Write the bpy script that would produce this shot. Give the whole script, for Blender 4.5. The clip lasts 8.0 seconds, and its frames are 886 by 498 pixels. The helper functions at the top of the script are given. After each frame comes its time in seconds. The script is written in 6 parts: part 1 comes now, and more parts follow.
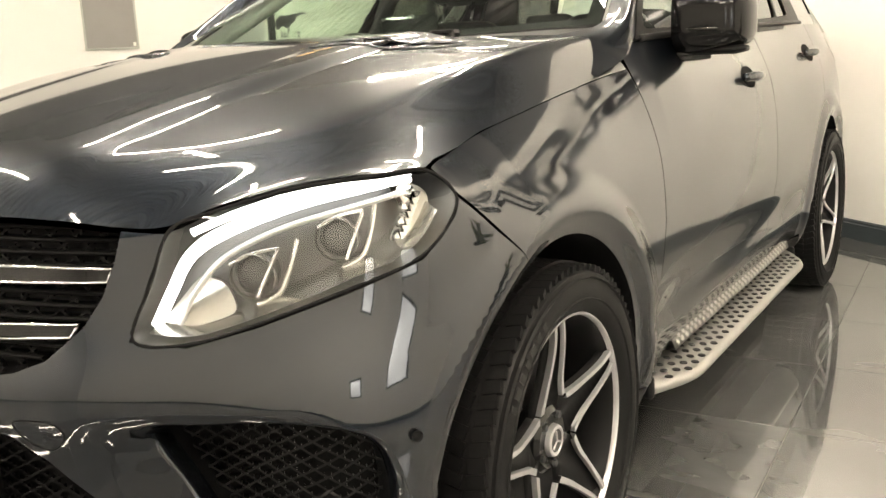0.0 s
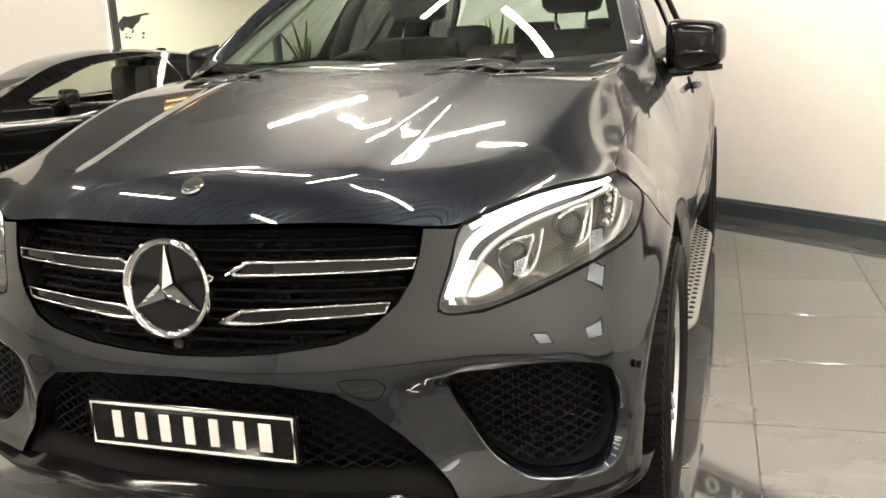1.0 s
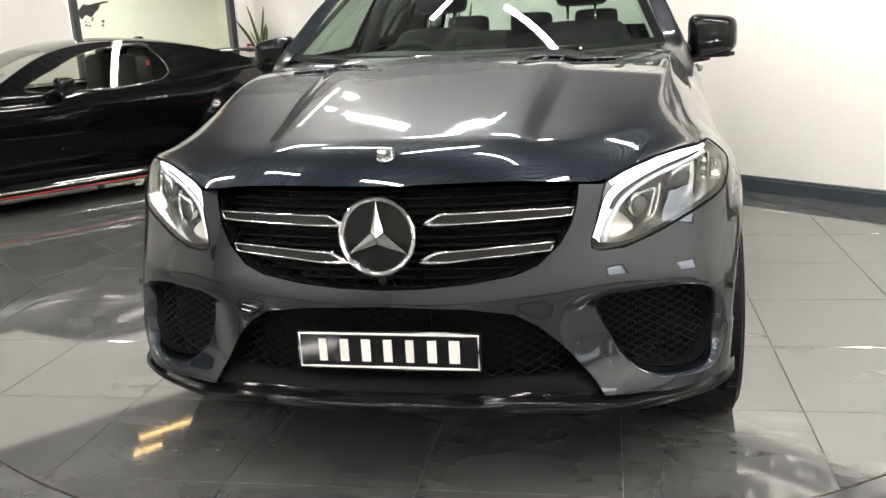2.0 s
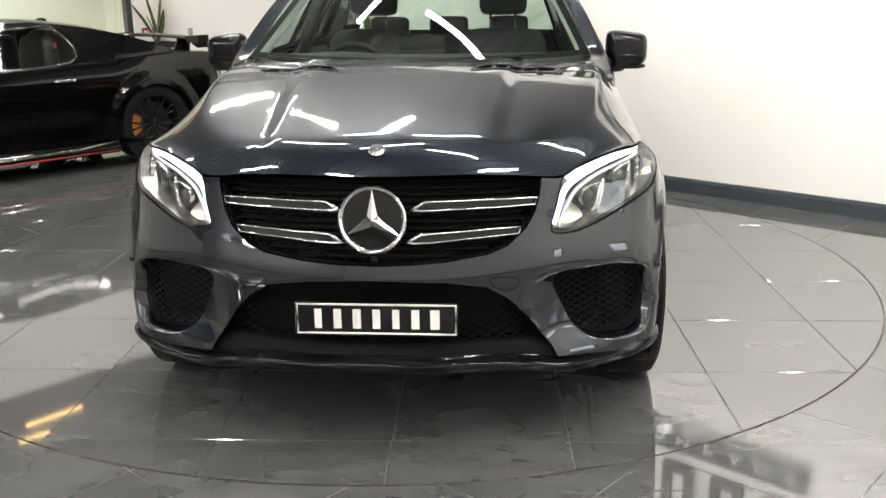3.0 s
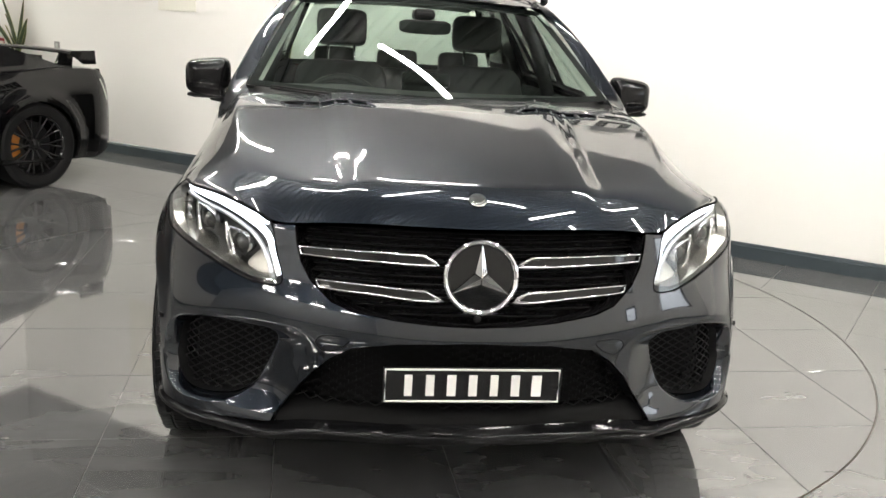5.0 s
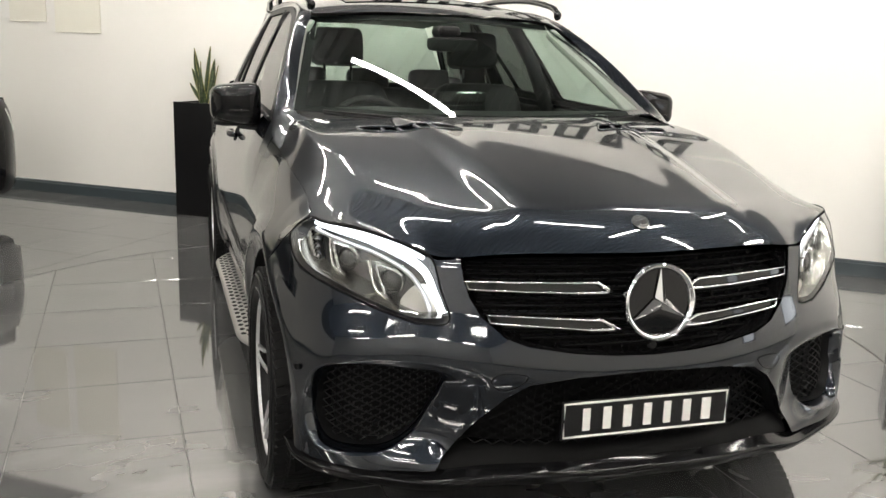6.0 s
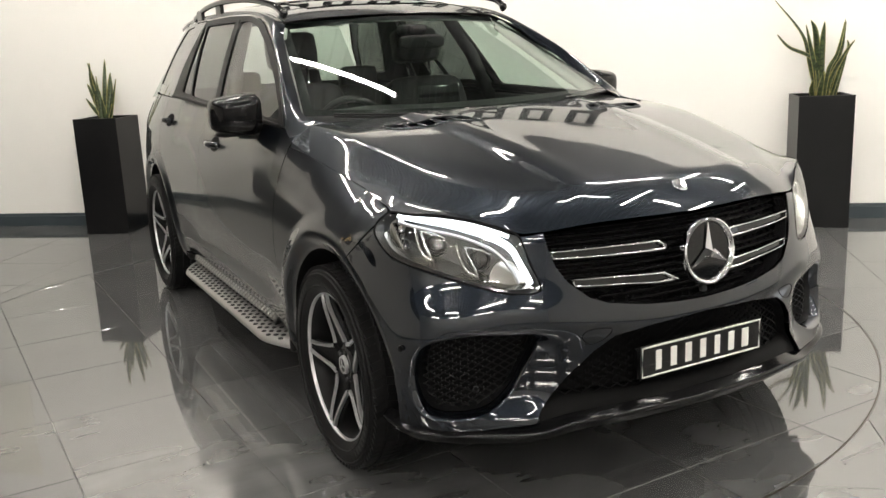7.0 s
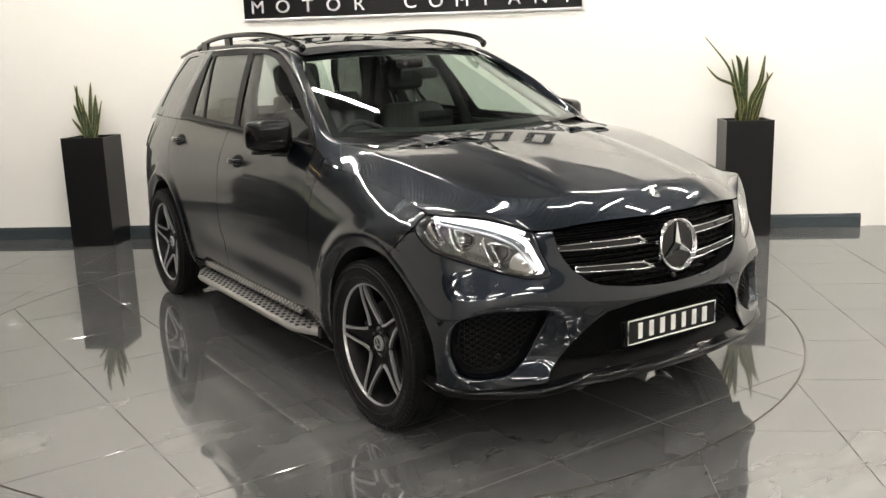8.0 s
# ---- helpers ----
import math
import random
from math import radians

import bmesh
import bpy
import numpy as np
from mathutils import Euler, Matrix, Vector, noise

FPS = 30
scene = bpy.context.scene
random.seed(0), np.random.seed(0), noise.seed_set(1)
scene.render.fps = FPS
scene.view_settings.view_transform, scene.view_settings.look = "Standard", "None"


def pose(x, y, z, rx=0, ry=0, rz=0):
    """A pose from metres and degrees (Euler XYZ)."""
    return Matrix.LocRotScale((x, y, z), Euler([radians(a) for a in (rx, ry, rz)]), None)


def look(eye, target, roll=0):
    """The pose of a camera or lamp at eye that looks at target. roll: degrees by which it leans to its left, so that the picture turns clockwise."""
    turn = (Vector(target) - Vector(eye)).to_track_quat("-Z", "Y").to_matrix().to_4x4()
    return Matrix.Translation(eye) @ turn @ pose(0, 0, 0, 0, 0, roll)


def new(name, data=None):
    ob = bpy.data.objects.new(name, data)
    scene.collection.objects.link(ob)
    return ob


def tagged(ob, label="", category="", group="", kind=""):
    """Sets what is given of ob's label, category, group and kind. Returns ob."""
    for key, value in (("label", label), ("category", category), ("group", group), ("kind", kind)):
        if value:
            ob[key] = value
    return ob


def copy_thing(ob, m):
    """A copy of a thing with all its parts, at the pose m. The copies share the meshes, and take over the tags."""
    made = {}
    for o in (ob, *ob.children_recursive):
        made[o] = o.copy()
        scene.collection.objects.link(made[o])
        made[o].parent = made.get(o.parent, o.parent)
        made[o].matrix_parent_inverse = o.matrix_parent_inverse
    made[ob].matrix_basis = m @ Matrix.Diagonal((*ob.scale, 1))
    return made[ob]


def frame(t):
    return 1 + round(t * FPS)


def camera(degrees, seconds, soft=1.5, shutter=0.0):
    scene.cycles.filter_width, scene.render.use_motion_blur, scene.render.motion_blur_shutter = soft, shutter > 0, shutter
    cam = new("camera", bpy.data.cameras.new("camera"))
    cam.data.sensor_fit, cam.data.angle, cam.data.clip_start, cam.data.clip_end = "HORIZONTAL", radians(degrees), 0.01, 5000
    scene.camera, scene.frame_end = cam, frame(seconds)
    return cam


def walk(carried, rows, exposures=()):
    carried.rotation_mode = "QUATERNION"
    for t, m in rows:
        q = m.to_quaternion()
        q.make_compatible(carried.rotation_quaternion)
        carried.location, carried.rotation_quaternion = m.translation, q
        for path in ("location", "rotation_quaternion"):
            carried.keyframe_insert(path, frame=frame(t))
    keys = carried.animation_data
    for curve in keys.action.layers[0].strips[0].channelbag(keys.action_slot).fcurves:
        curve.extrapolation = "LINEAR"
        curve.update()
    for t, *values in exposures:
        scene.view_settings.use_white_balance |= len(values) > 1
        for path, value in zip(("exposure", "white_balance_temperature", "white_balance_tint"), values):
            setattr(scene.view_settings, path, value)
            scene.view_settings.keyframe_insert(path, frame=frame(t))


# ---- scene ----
from mathutils import geometry

cam = camera(51.89, 8.0)
PATH = [
    (0, (1.682, -0.752, 1.141), (0.627, 0.896, 0.726), -2.67),
    (0.5, (1.472, -1.181, 1.213), (0.616, 0.585, 0.828), -4.89),
    (1, (1.136, -1.554, 1.279), (0.508, 0.289, 0.822), -3.08),
    (1.5, (0.885, -1.958, 1.328), (0.387, -0.079, 0.858), -2.10),
    (1.7, (0.804, -2.070, 1.335), (0.323, -0.189, 0.852), -2.81),
    (2.8, (0.439, -2.625, 1.443), (0.244, -0.708, 0.907), -1.52),
    (3, (0.415, -2.681, 1.452), (0.271, -0.759, 0.917), -0.62),
    (3.5, (0.367, -2.720, 1.458), (0.274, -0.791, 0.938), 1.20),
    (4, (0.263, -2.707, 1.461), (0.245, -0.772, 0.954), 2.90),
    (4.5, (-0.031, -2.572, 1.446), (0.069, -0.632, 0.972), 3.60),
    (4.7, (-0.195, -2.510, 1.460), (-0.038, -0.572, 0.990), 3.58),
    (5.8, (-1.077, -2.134, 1.428), (-0.546, -0.256, 0.992), 1.89),
    (6, (-1.271, -2.083, 1.433), (-0.681, -0.219, 1.011), 1.80),
    (6.5, (-1.657, -1.984, 1.430), (-0.879, -0.194, 0.990), 0.01),
    (7, (-2.034, -2.065, 1.487), (-1.121, -0.345, 1.033), -2.59),
    (7.5, (-2.390, -2.276, 1.537), (-1.422, -0.586, 1.081), -2.86),
    (8, (-2.720, -2.470, 1.570), (-1.653, -0.831, 1.151), -1.90),
]
EXPOSURES = [(0.0, 0.68, 7600, 10), (0.5, 0.24, 7400, 10), (1.0, 0.32, 7200, 10), (1.5, 0.33, 6400, 10), (3.0, 0.28, 6400, 10),
             (3.5, 0.22, 6400, 10), (4.5, 0.24, 6400, 10), (6.0, -0.05, 6500, 10), (8.0, -0.13, 6600, 10)]
walk(cam, [(t, look(eye, target, roll)) for t, eye, target, roll in PATH], EXPOSURES)

# ---- light ----
world = bpy.data.worlds.new("showroom_world")
scene.world = world
world.use_nodes = True
world.node_tree.nodes["Background"].inputs["Color"].default_value = (0.9, 0.95, 1.0, 1)
world.node_tree.nodes["Background"].inputs["Strength"].default_value = 0.02
TUBE_POWER = 127.0

# ---- small tools ----
U = Vector((0.7868, -0.6172, 0.0))      # along the sign wall
N = Vector((0.6172, 0.7868, 0.0))       # from the room into the sign wall
WALL_N, LEFT_U, CEIL, LAMP_Z = 4.385, -8.62, 4.15, 3.92
ROOM = Matrix(((U.x, N.x, 0, 0), (U.y, N.y, 0, 0), (0, 0, 1, 0), (0, 0, 0, 1)))   # room axes: u, n, z


def spl(xs, ys):
    """Natural cubic spline through the given stations."""
    xs, ys = np.array(xs, float), np.array(ys, float)
    n, h = len(xs), np.diff(xs)
    a, b = np.eye(n), np.zeros(n)
    for i in range(1, n - 1):
        a[i, i - 1], a[i, i], a[i, i + 1] = h[i - 1], 2 * (h[i - 1] + h[i]), h[i]
        b[i] = 6 * ((ys[i + 1] - ys[i]) / h[i] - (ys[i] - ys[i - 1]) / h[i - 1])
    m = np.linalg.solve(a, b)

    def f(x):
        x = np.clip(np.asarray(x, float), xs[0], xs[-1])
        i = np.clip(np.searchsorted(xs, x) - 1, 0, n - 2)
        t, hh = x - xs[i], h[i]
        k = (ys[i + 1] - ys[i]) / hh - hh * (2 * m[i] + m[i + 1]) / 6
        return ys[i] + t * (k + t * (m[i] / 2 + t * (m[i + 1] - m[i]) / (6 * hh)))
    return f


def sm(a, b, x):
    t = np.clip((np.asarray(x, float) - a) / (b - a), 0, 1)
    return t * t * (3 - 2 * t)


def smooth(pts, n=8, closed=True):
    """Catmull-Rom curve through 2D or 3D control points."""
    p = np.array(pts, float)
    m, out = len(p), []
    for i in range(m if closed else m - 1):
        q = [p[(i + k) % m] if closed else p[min(max(i + k, 0), m - 1)] for k in (-1, 0, 1, 2)]
        for t in np.arange(n) / n:
            out.append(0.5 * (2 * q[1] + (q[2] - q[0]) * t + (2 * q[0] - 5 * q[1] + 4 * q[2] - q[3]) * t * t + (3 * q[1] - q[0] - 3 * q[2] + q[3]) * t ** 3))
    if not closed:
        out.append(p[-1])
    return np.array(out)


def rounded(pts, r, n=5):
    """A closed polygon with its corners rounded off over the length r."""
    p, out = np.array(pts, float), []
    for i in range(len(p)):
        a, b, c = p[i - 1], p[i], p[(i + 1) % len(p)]
        la, lc = np.linalg.norm(a - b), np.linalg.norm(c - b)
        p0, p1 = b + (a - b) * min(r, la * .45) / la, b + (c - b) * min(r, lc * .45) / lc
        out += [p0 * (1 - t) ** 2 + 2 * b * t * (1 - t) + p1 * t * t for t in np.linspace(0, 1, n)]
    return np.array(out)


def dense(loop, step):
    """Closed loop with no edge longer than step."""
    p, out = np.array(loop, float), []
    for i in range(len(p)):
        a, b = p[i], p[(i + 1) % len(p)]
        k = max(1, int(np.ceil(np.linalg.norm(b - a) / step)))
        out += [a + (b - a) * j / k for j in range(k)]
    return np.array(out)


def inside(loop, q):
    """Even-odd test of the points q in a closed loop."""
    x, y, hit = q[:, 0], q[:, 1], np.zeros(len(q), bool)
    a, b = loop, np.roll(loop, -1, 0)
    for (x0, y0), (x1, y1) in zip(a, b):
        if y0 != y1:
            hit ^= ((y0 > y) != (y1 > y)) & (x < (x1 - x0) * (y - y0) / (y1 - y0) + x0)
    return hit


def near(loop, q, r):
    """Which of the points q lie within r of the closed loop."""
    d = np.full(len(q), 1e9)
    for i in range(0, len(loop)):
        a, b = loop[i], loop[(i + 1) % len(loop)]
        e = b - a
        t = np.clip(((q - a) @ e) / max(e @ e, 1e-12), 0, 1)
        d = np.minimum(d, np.linalg.norm(q - a - t[:, None] * e, axis=1))
    return d < r


def triangulate(loops, step):
    """Points and triangles that fill loops[0] but for the holes loops[1:]."""
    loops = [dense(l, step) for l in loops]
    lo, hi = loops[0].min(0), loops[0].max(0)
    g = np.stack(np.meshgrid(np.arange(lo[0] + step / 2, hi[0], step), np.arange(lo[1] + step / 2, hi[1], step)), -1).reshape(-1, 2)
    keep = inside(loops[0], g)
    for l in loops[1:]:
        keep &= ~inside(l, g)
    g = g[keep]
    for l in loops:
        g = g[~near(l, g, step * 0.45)] if len(g) else g
    pts, edges, k = [], [], 0
    for l in loops:
        pts += list(l)
        edges += [(k + i, k + (i + 1) % len(l)) for i in range(len(l))]
        k += len(l)
    pts += list(g)
    v, _, f, *_ = geometry.delaunay_2d_cdt([Vector(p) for p in pts], edges, [], 0, 1e-7)
    v, f = np.array([tuple(p) for p in v]), np.array([t for t in f if len(t) == 3])
    c = v[f].mean(1)
    ok = inside(loops[0], c)
    for l in loops[1:]:
        ok &= ~inside(l, c)
    return v, f[ok], loops


def make_mesh(name, verts, faces, normals=None, flat=False):
    me = bpy.data.meshes.new(name)
    me.from_pydata([tuple(map(float, p)) for p in verts], [], [tuple(int(i) for i in f) for f in faces])
    me.update()
    if not flat:
        me.polygons.foreach_set("use_smooth", [True] * len(me.polygons))
    if normals is not None:
        me.normals_split_custom_set_from_vertices([tuple(map(float, p)) for p in normals])
    return me


def part(name, data, material, parent, label=""):
    """Links a mesh or a bmesh as one mesh object under a thing or a part."""
    if isinstance(data, bmesh.types.BMesh):
        me = bpy.data.meshes.new(name)
        bmesh.ops.recalc_face_normals(data, faces=data.faces[:])
        data.to_mesh(me)
        data.free()
        data = me
    if material and not data.materials:
        data.materials.append(material)
    ob = new(name, data)
    ob.parent = parent
    if label:
        tagged(ob, label)
    return ob


def thing(name, label, category, m=None, group="", kind=""):
    ob = new(name)
    ob.empty_display_size = 0.1
    if m is not None:
        ob.matrix_world = m
    return tagged(ob, label, category, group, kind)


def skin(name, loops, surf, step=0.03, flange=0.012):
    """A panel of a curved surface surf(a, b, depth), cut to the loops, with edges that turn inwards."""
    v, f, loops = triangulate(loops, step)
    a, b, e = v[:, 0], v[:, 1], 1e-4
    p = surf(a, b, 0.0)
    n = np.cross(surf(a + e, b, 0.0) - surf(a - e, b, 0.0), surf(a, b + e, 0.0) - surf(a, b - e, 0.0))
    n /= np.linalg.norm(n, axis=1, keepdims=True) + 1e-12
    out = p - surf(a, b, 0.01)
    n *= np.where((n * out).sum(1) < 0, -1.0, 1.0)[:, None]
    t = p[f]
    flip = (np.cross(t[:, 1] - t[:, 0], t[:, 2] - t[:, 0]) * n[f[:, 0]]).sum(1) < 0
    f[flip] = f[flip][:, ::-1]
    verts, norms, faces = list(p), list(n), [tuple(x) for x in f]
    if flange:
        for l in loops:
            q0, q1 = surf(l[:, 0], l[:, 1], 0.0), surf(l[:, 0], l[:, 1], flange)
            k, m = len(verts), len(l)
            tang = np.roll(q0, -1, 0) - np.roll(q0, 1, 0)
            side = np.cross(tang, q0 - q1)
            side /= np.linalg.norm(side, axis=1, keepdims=True) + 1e-12
            verts += list(q0) + list(q1)
            norms += list(side) * 2
            for i in range(m):
                j = (i + 1) % m
                faces.append((k + i, k + j, k + m + j, k + m + i))
    return make_mesh(name, verts, faces, norms)


def grid_mesh(name, p, closed_u=False, closed_v=False, flat=False):
    """A sheet of quads through an array of points (rows, columns, 3)."""
    r, c = p.shape[:2]
    faces = [(i * c + j, i * c + (j + 1) % c, (i + 1) % r * c + (j + 1) % c, (i + 1) % r * c + j)
             for i in range(r if closed_u else r - 1) for j in range(c if closed_v else c - 1)]
    return make_mesh(name, p.reshape(-1, 3), faces, flat=flat)


def tube_points(path, radius, sides=10, closed=False, flat=1.0):
    """Rings round a path; radius may vary along it. flat squeezes the ring across."""
    p = np.array(path, float)
    r = np.broadcast_to(np.asarray(radius, float), (len(p),))
    t = (np.roll(p, -1, 0) - np.roll(p, 1, 0)) if closed else np.gradient(p, axis=0)
    t /= np.linalg.norm(t, axis=1, keepdims=True) + 1e-12
    up = np.array([0, 0, 1.0]) if abs(t[:, 2]).mean() < 0.8 else np.array([1.0, 0, 0])
    s = np.cross(t, up)
    s /= np.linalg.norm(s, axis=1, keepdims=True) + 1e-12
    w = np.cross(s, t)
    a = np.linspace(0, 2 * np.pi, sides, endpoint=False)
    return p[:, None] + r[:, None, None] * (np.cos(a)[None, :, None] * s[:, None] * flat + np.sin(a)[None, :, None] * w[:, None])


def tube(name, path, radius, sides=10, closed=False, flat=1.0):
    q = tube_points(path, radius, sides, closed, flat)
    me = grid_mesh(name, q, closed, True)
    if not closed:
        bm = bmesh.new()
        bm.from_mesh(me)
        bmesh.ops.holes_fill(bm, edges=[e for e in bm.edges if e.is_boundary])
        bmesh.ops.recalc_face_normals(bm, faces=bm.faces[:])
        bm.to_mesh(me)
        bm.free()
    return me


def lathe(name, profile, sides=64, axis="x", arc=(0, 2 * math.pi)):
    """Turns a profile of (along the axis, radius) round the axis x, y or z."""
    pr = np.array(profile, float)
    full = abs(arc[1] - arc[0] - 2 * math.pi) < 1e-6
    a = np.linspace(*arc, sides, endpoint=not full)
    c, s = np.cos(a)[:, None] * pr[None, :, 1], np.sin(a)[:, None] * pr[None, :, 1]
    h = np.broadcast_to(pr[None, :, 0], c.shape)
    q = {"x": (h, c, s), "y": (c, h, s), "z": (c, s, h)}[axis]
    me = grid_mesh(name, np.stack(q, -1), full, False)
    bm = bmesh.new()
    bm.from_mesh(me)
    bmesh.ops.recalc_face_normals(bm, faces=bm.faces[:])
    bm.to_mesh(me)
    bm.free()
    me.set_sharp_from_angle(angle=radians(35))
    return me


def box(sx, sy, sz, at=(0, 0, 0), bevel=0.004, seg=2, bm=None):
    """A bevelled block as a bmesh, centred on at."""
    bm = bm or bmesh.new()
    r = bmesh.ops.create_cube(bm, size=1.0)
    bmesh.ops.scale(bm, vec=(sx, sy, sz), verts=r["verts"])
    bmesh.ops.translate(bm, vec=at, verts=r["verts"])
    if bevel:
        bmesh.ops.bevel(bm, geom=list({e for v in r["verts"] for e in v.link_edges}), offset=bevel, segments=seg, profile=0.5, affect="EDGES")
    return bm


def prism(loop, depth, surf=None, bevel=0.0):
    """A flat loop (x, z) drawn out along y from 0 to depth, as a bmesh."""
    bm = bmesh.new()
    f = bm.faces.new([bm.verts.new((x, 0, z)) for x, z in loop])
    r = bmesh.ops.extrude_face_region(bm, geom=[f])
    bmesh.ops.translate(bm, vec=(0, depth, 0), verts=[v for v in r["geom"] if isinstance(v, bmesh.types.BMVert)])
    if bevel:
        bmesh.ops.bevel(bm, geom=bm.edges[:], offset=bevel, segments=2, profile=0.5, affect="EDGES")
    return bm


# ---- materials ----
def material(name, color, rough=0.5, metal=0.0, coat=0.0, spec=0.5, vary=0.0, scale=8.0, bump=0.0, bump_scale=60.0, rough_vary=0.0,
             emit=None, strength=0.0, trans=0.0, ior=1.45, coat_rough=0.03, tint=None, per_object=0.0):
    m = bpy.data.materials.new(name)
    m.use_nodes = True
    t, b = m.node_tree, m.node_tree.nodes["Principled BSDF"]
    i = b.inputs
    i["Base Color"].default_value = (*color, 1)
    i["Roughness"].default_value, i["Metallic"].default_value = rough, metal
    i["Coat Weight"].default_value, i["Coat Roughness"].default_value = coat, coat_rough
    i["Specular IOR Level"].default_value, i["Transmission Weight"].default_value, i["IOR"].default_value = spec, trans, ior
    if emit:
        i["Emission Color"].default_value, i["Emission Strength"].default_value = (*emit, 1), strength
    if vary or rough_vary or bump or per_object:
        tc = t.nodes.new("ShaderNodeTexCoord")
        big, fine = t.nodes.new("ShaderNodeTexNoise"), t.nodes.new("ShaderNodeTexNoise")
        big.inputs["Scale"].default_value, fine.inputs["Scale"].default_value = scale, bump_scale
        big.inputs["Detail"].default_value, fine.inputs["Detail"].default_value = 6, 4
        for n in (big, fine):
            t.links.new(tc.outputs["Object"], n.inputs["Vector"])
        if vary or per_object:
            mix = t.nodes.new("ShaderNodeMix")
            mix.data_type = "RGBA"
            lo = tint or tuple(c * (1 - vary) for c in color)
            hi = tuple(min(1, c * (1 + vary)) for c in color)
            mix.inputs["A"].default_value, mix.inputs["B"].default_value = (*lo, 1), (*hi, 1)
            t.links.new(big.outputs["Fac"], mix.inputs["Factor"])
            last = mix.outputs["Result"]
            if per_object:
                info, hsv, rng = t.nodes.new("ShaderNodeObjectInfo"), t.nodes.new("ShaderNodeHueSaturation"), t.nodes.new("ShaderNodeMapRange")
                rng.inputs["To Min"].default_value, rng.inputs["To Max"].default_value = 1 - per_object, 1 + per_object
                t.links.new(info.outputs["Random"], rng.inputs["Value"])
                t.links.new(rng.outputs["Result"], hsv.inputs["Value"])
                t.links.new(last, hsv.inputs["Color"])
                last = hsv.outputs["Color"]
            t.links.new(last, i["Base Color"])
        if rough_vary:
            rr = t.nodes.new("ShaderNodeMapRange")
            rr.inputs["From Min"].default_value, rr.inputs["From Max"].default_value = 0.3, 0.7
            rr.inputs["To Min"].default_value, rr.inputs["To Max"].default_value = max(0, rough - rough_vary), rough + rough_vary
            t.links.new(big.outputs["Fac"], rr.inputs["Value"])
            t.links.new(rr.outputs["Result"], i["Roughness"])
        if bump:
            bp = t.nodes.new("ShaderNodeBump")
            bp.inputs["Strength"].default_value, bp.inputs["Distance"].default_value = 1.0, bump
            t.links.new(fine.outputs["Fac"], bp.inputs["Height"])
            t.links.new(bp.outputs["Normal"], i["Normal"])
    return m


def paint_material(name, color, flake=0.35, ior=1.52, rough=0.44):
    """Metallic car paint: coloured flakes under a clear coat."""
    m = material(name, color, rough=rough, metal=0.92, spec=0.0, coat=1.0, coat_rough=0.04)
    m.node_tree.nodes["Principled BSDF"].inputs["Coat IOR"].default_value = ior
    t, b = m.node_tree, m.node_tree.nodes["Principled BSDF"]
    tc, vo, mx = t.nodes.new("ShaderNodeTexCoord"), t.nodes.new("ShaderNodeTexVoronoi"), t.nodes.new("ShaderNodeMix")
    mx.data_type = "RGBA"
    vo.inputs["Scale"].default_value = 900
    t.links.new(tc.outputs["Object"], vo.inputs["Vector"])
    mx.inputs["A"].default_value = (*[c * (1 - flake) for c in color], 1)
    mx.inputs["B"].default_value = (*[c * (1 + flake) for c in color], 1)
    sep = t.nodes.new("ShaderNodeSeparateColor")
    t.links.new(vo.outputs["Color"], sep.inputs["Color"])
    t.links.new(sep.outputs["Red"], mx.inputs["Factor"])
    t.links.new(mx.outputs["Result"], b.inputs["Base Color"])
    return m


PAINT = paint_material("graphite_metallic_paint", (0.0112, 0.0148, 0.0212), 0.1, 1.68, 0.38)
BLACK_PAINT = paint_material("black_metallic_paint", (0.003, 0.003, 0.0034), 0.2, 1.38)
GLOSS_BLACK = material("gloss_black", (0.007, 0.007, 0.0075), rough=0.05, spec=0.5)
LIP_BLACK = material("splitter_black", (0.004, 0.004, 0.0044), rough=0.10, spec=0.28)
SATIN_BLACK = material("satin_black_plastic", (0.009, 0.009, 0.0095), rough=0.42, spec=0.18, vary=0.2, scale=30, bump=0.0002, bump_scale=900)
MATT_BLACK = material("matt_black", (0.007, 0.007, 0.0075), rough=0.8, spec=0.10, vary=0.3, scale=10)
GRILLE_BLACK = material("deep_black_plastic", (0.0035, 0.0035, 0.0037), rough=0.55, spec=0.10, vary=0.3, scale=30)
CHROME = material("chrome", (0.85, 0.85, 0.86), rough=0.06, metal=1.0)
SILVER = material("machined_silver", (0.62, 0.62, 0.63), rough=0.30, metal=0.75, vary=0.08, scale=40)
REFLECTOR = material("satin_reflector", (0.42, 0.41, 0.37), rough=0.2, metal=0.95)
STEP_METAL = material("brushed_aluminium", (0.44, 0.43, 0.41), rough=0.36, metal=0.6, vary=0.12, scale=20, rough_vary=0.06)
DISC_STEEL = material("dull_brake_disc", (0.05, 0.05, 0.052), rough=0.45, metal=0.9, vary=0.2, scale=30)
BOWL = material("pale_lamp_reflector", (0.50, 0.48, 0.43), rough=0.28, metal=0.8)
LAMP_CHROME = material("smoked_lamp_chrome", (0.72, 0.71, 0.69), rough=0.16, metal=1.0)
PROJECTOR = material("projector_glass", (0.03, 0.03, 0.029), rough=0.03, spec=1.0)
LAMP_GREY = material("lamp_housing", (0.095, 0.094, 0.091), rough=0.40, metal=0.9, spec=0.2)
TREAD_METAL = material("dull_sill_tread", (0.20, 0.195, 0.185), rough=0.4, metal=0.6, vary=0.2, scale=30)
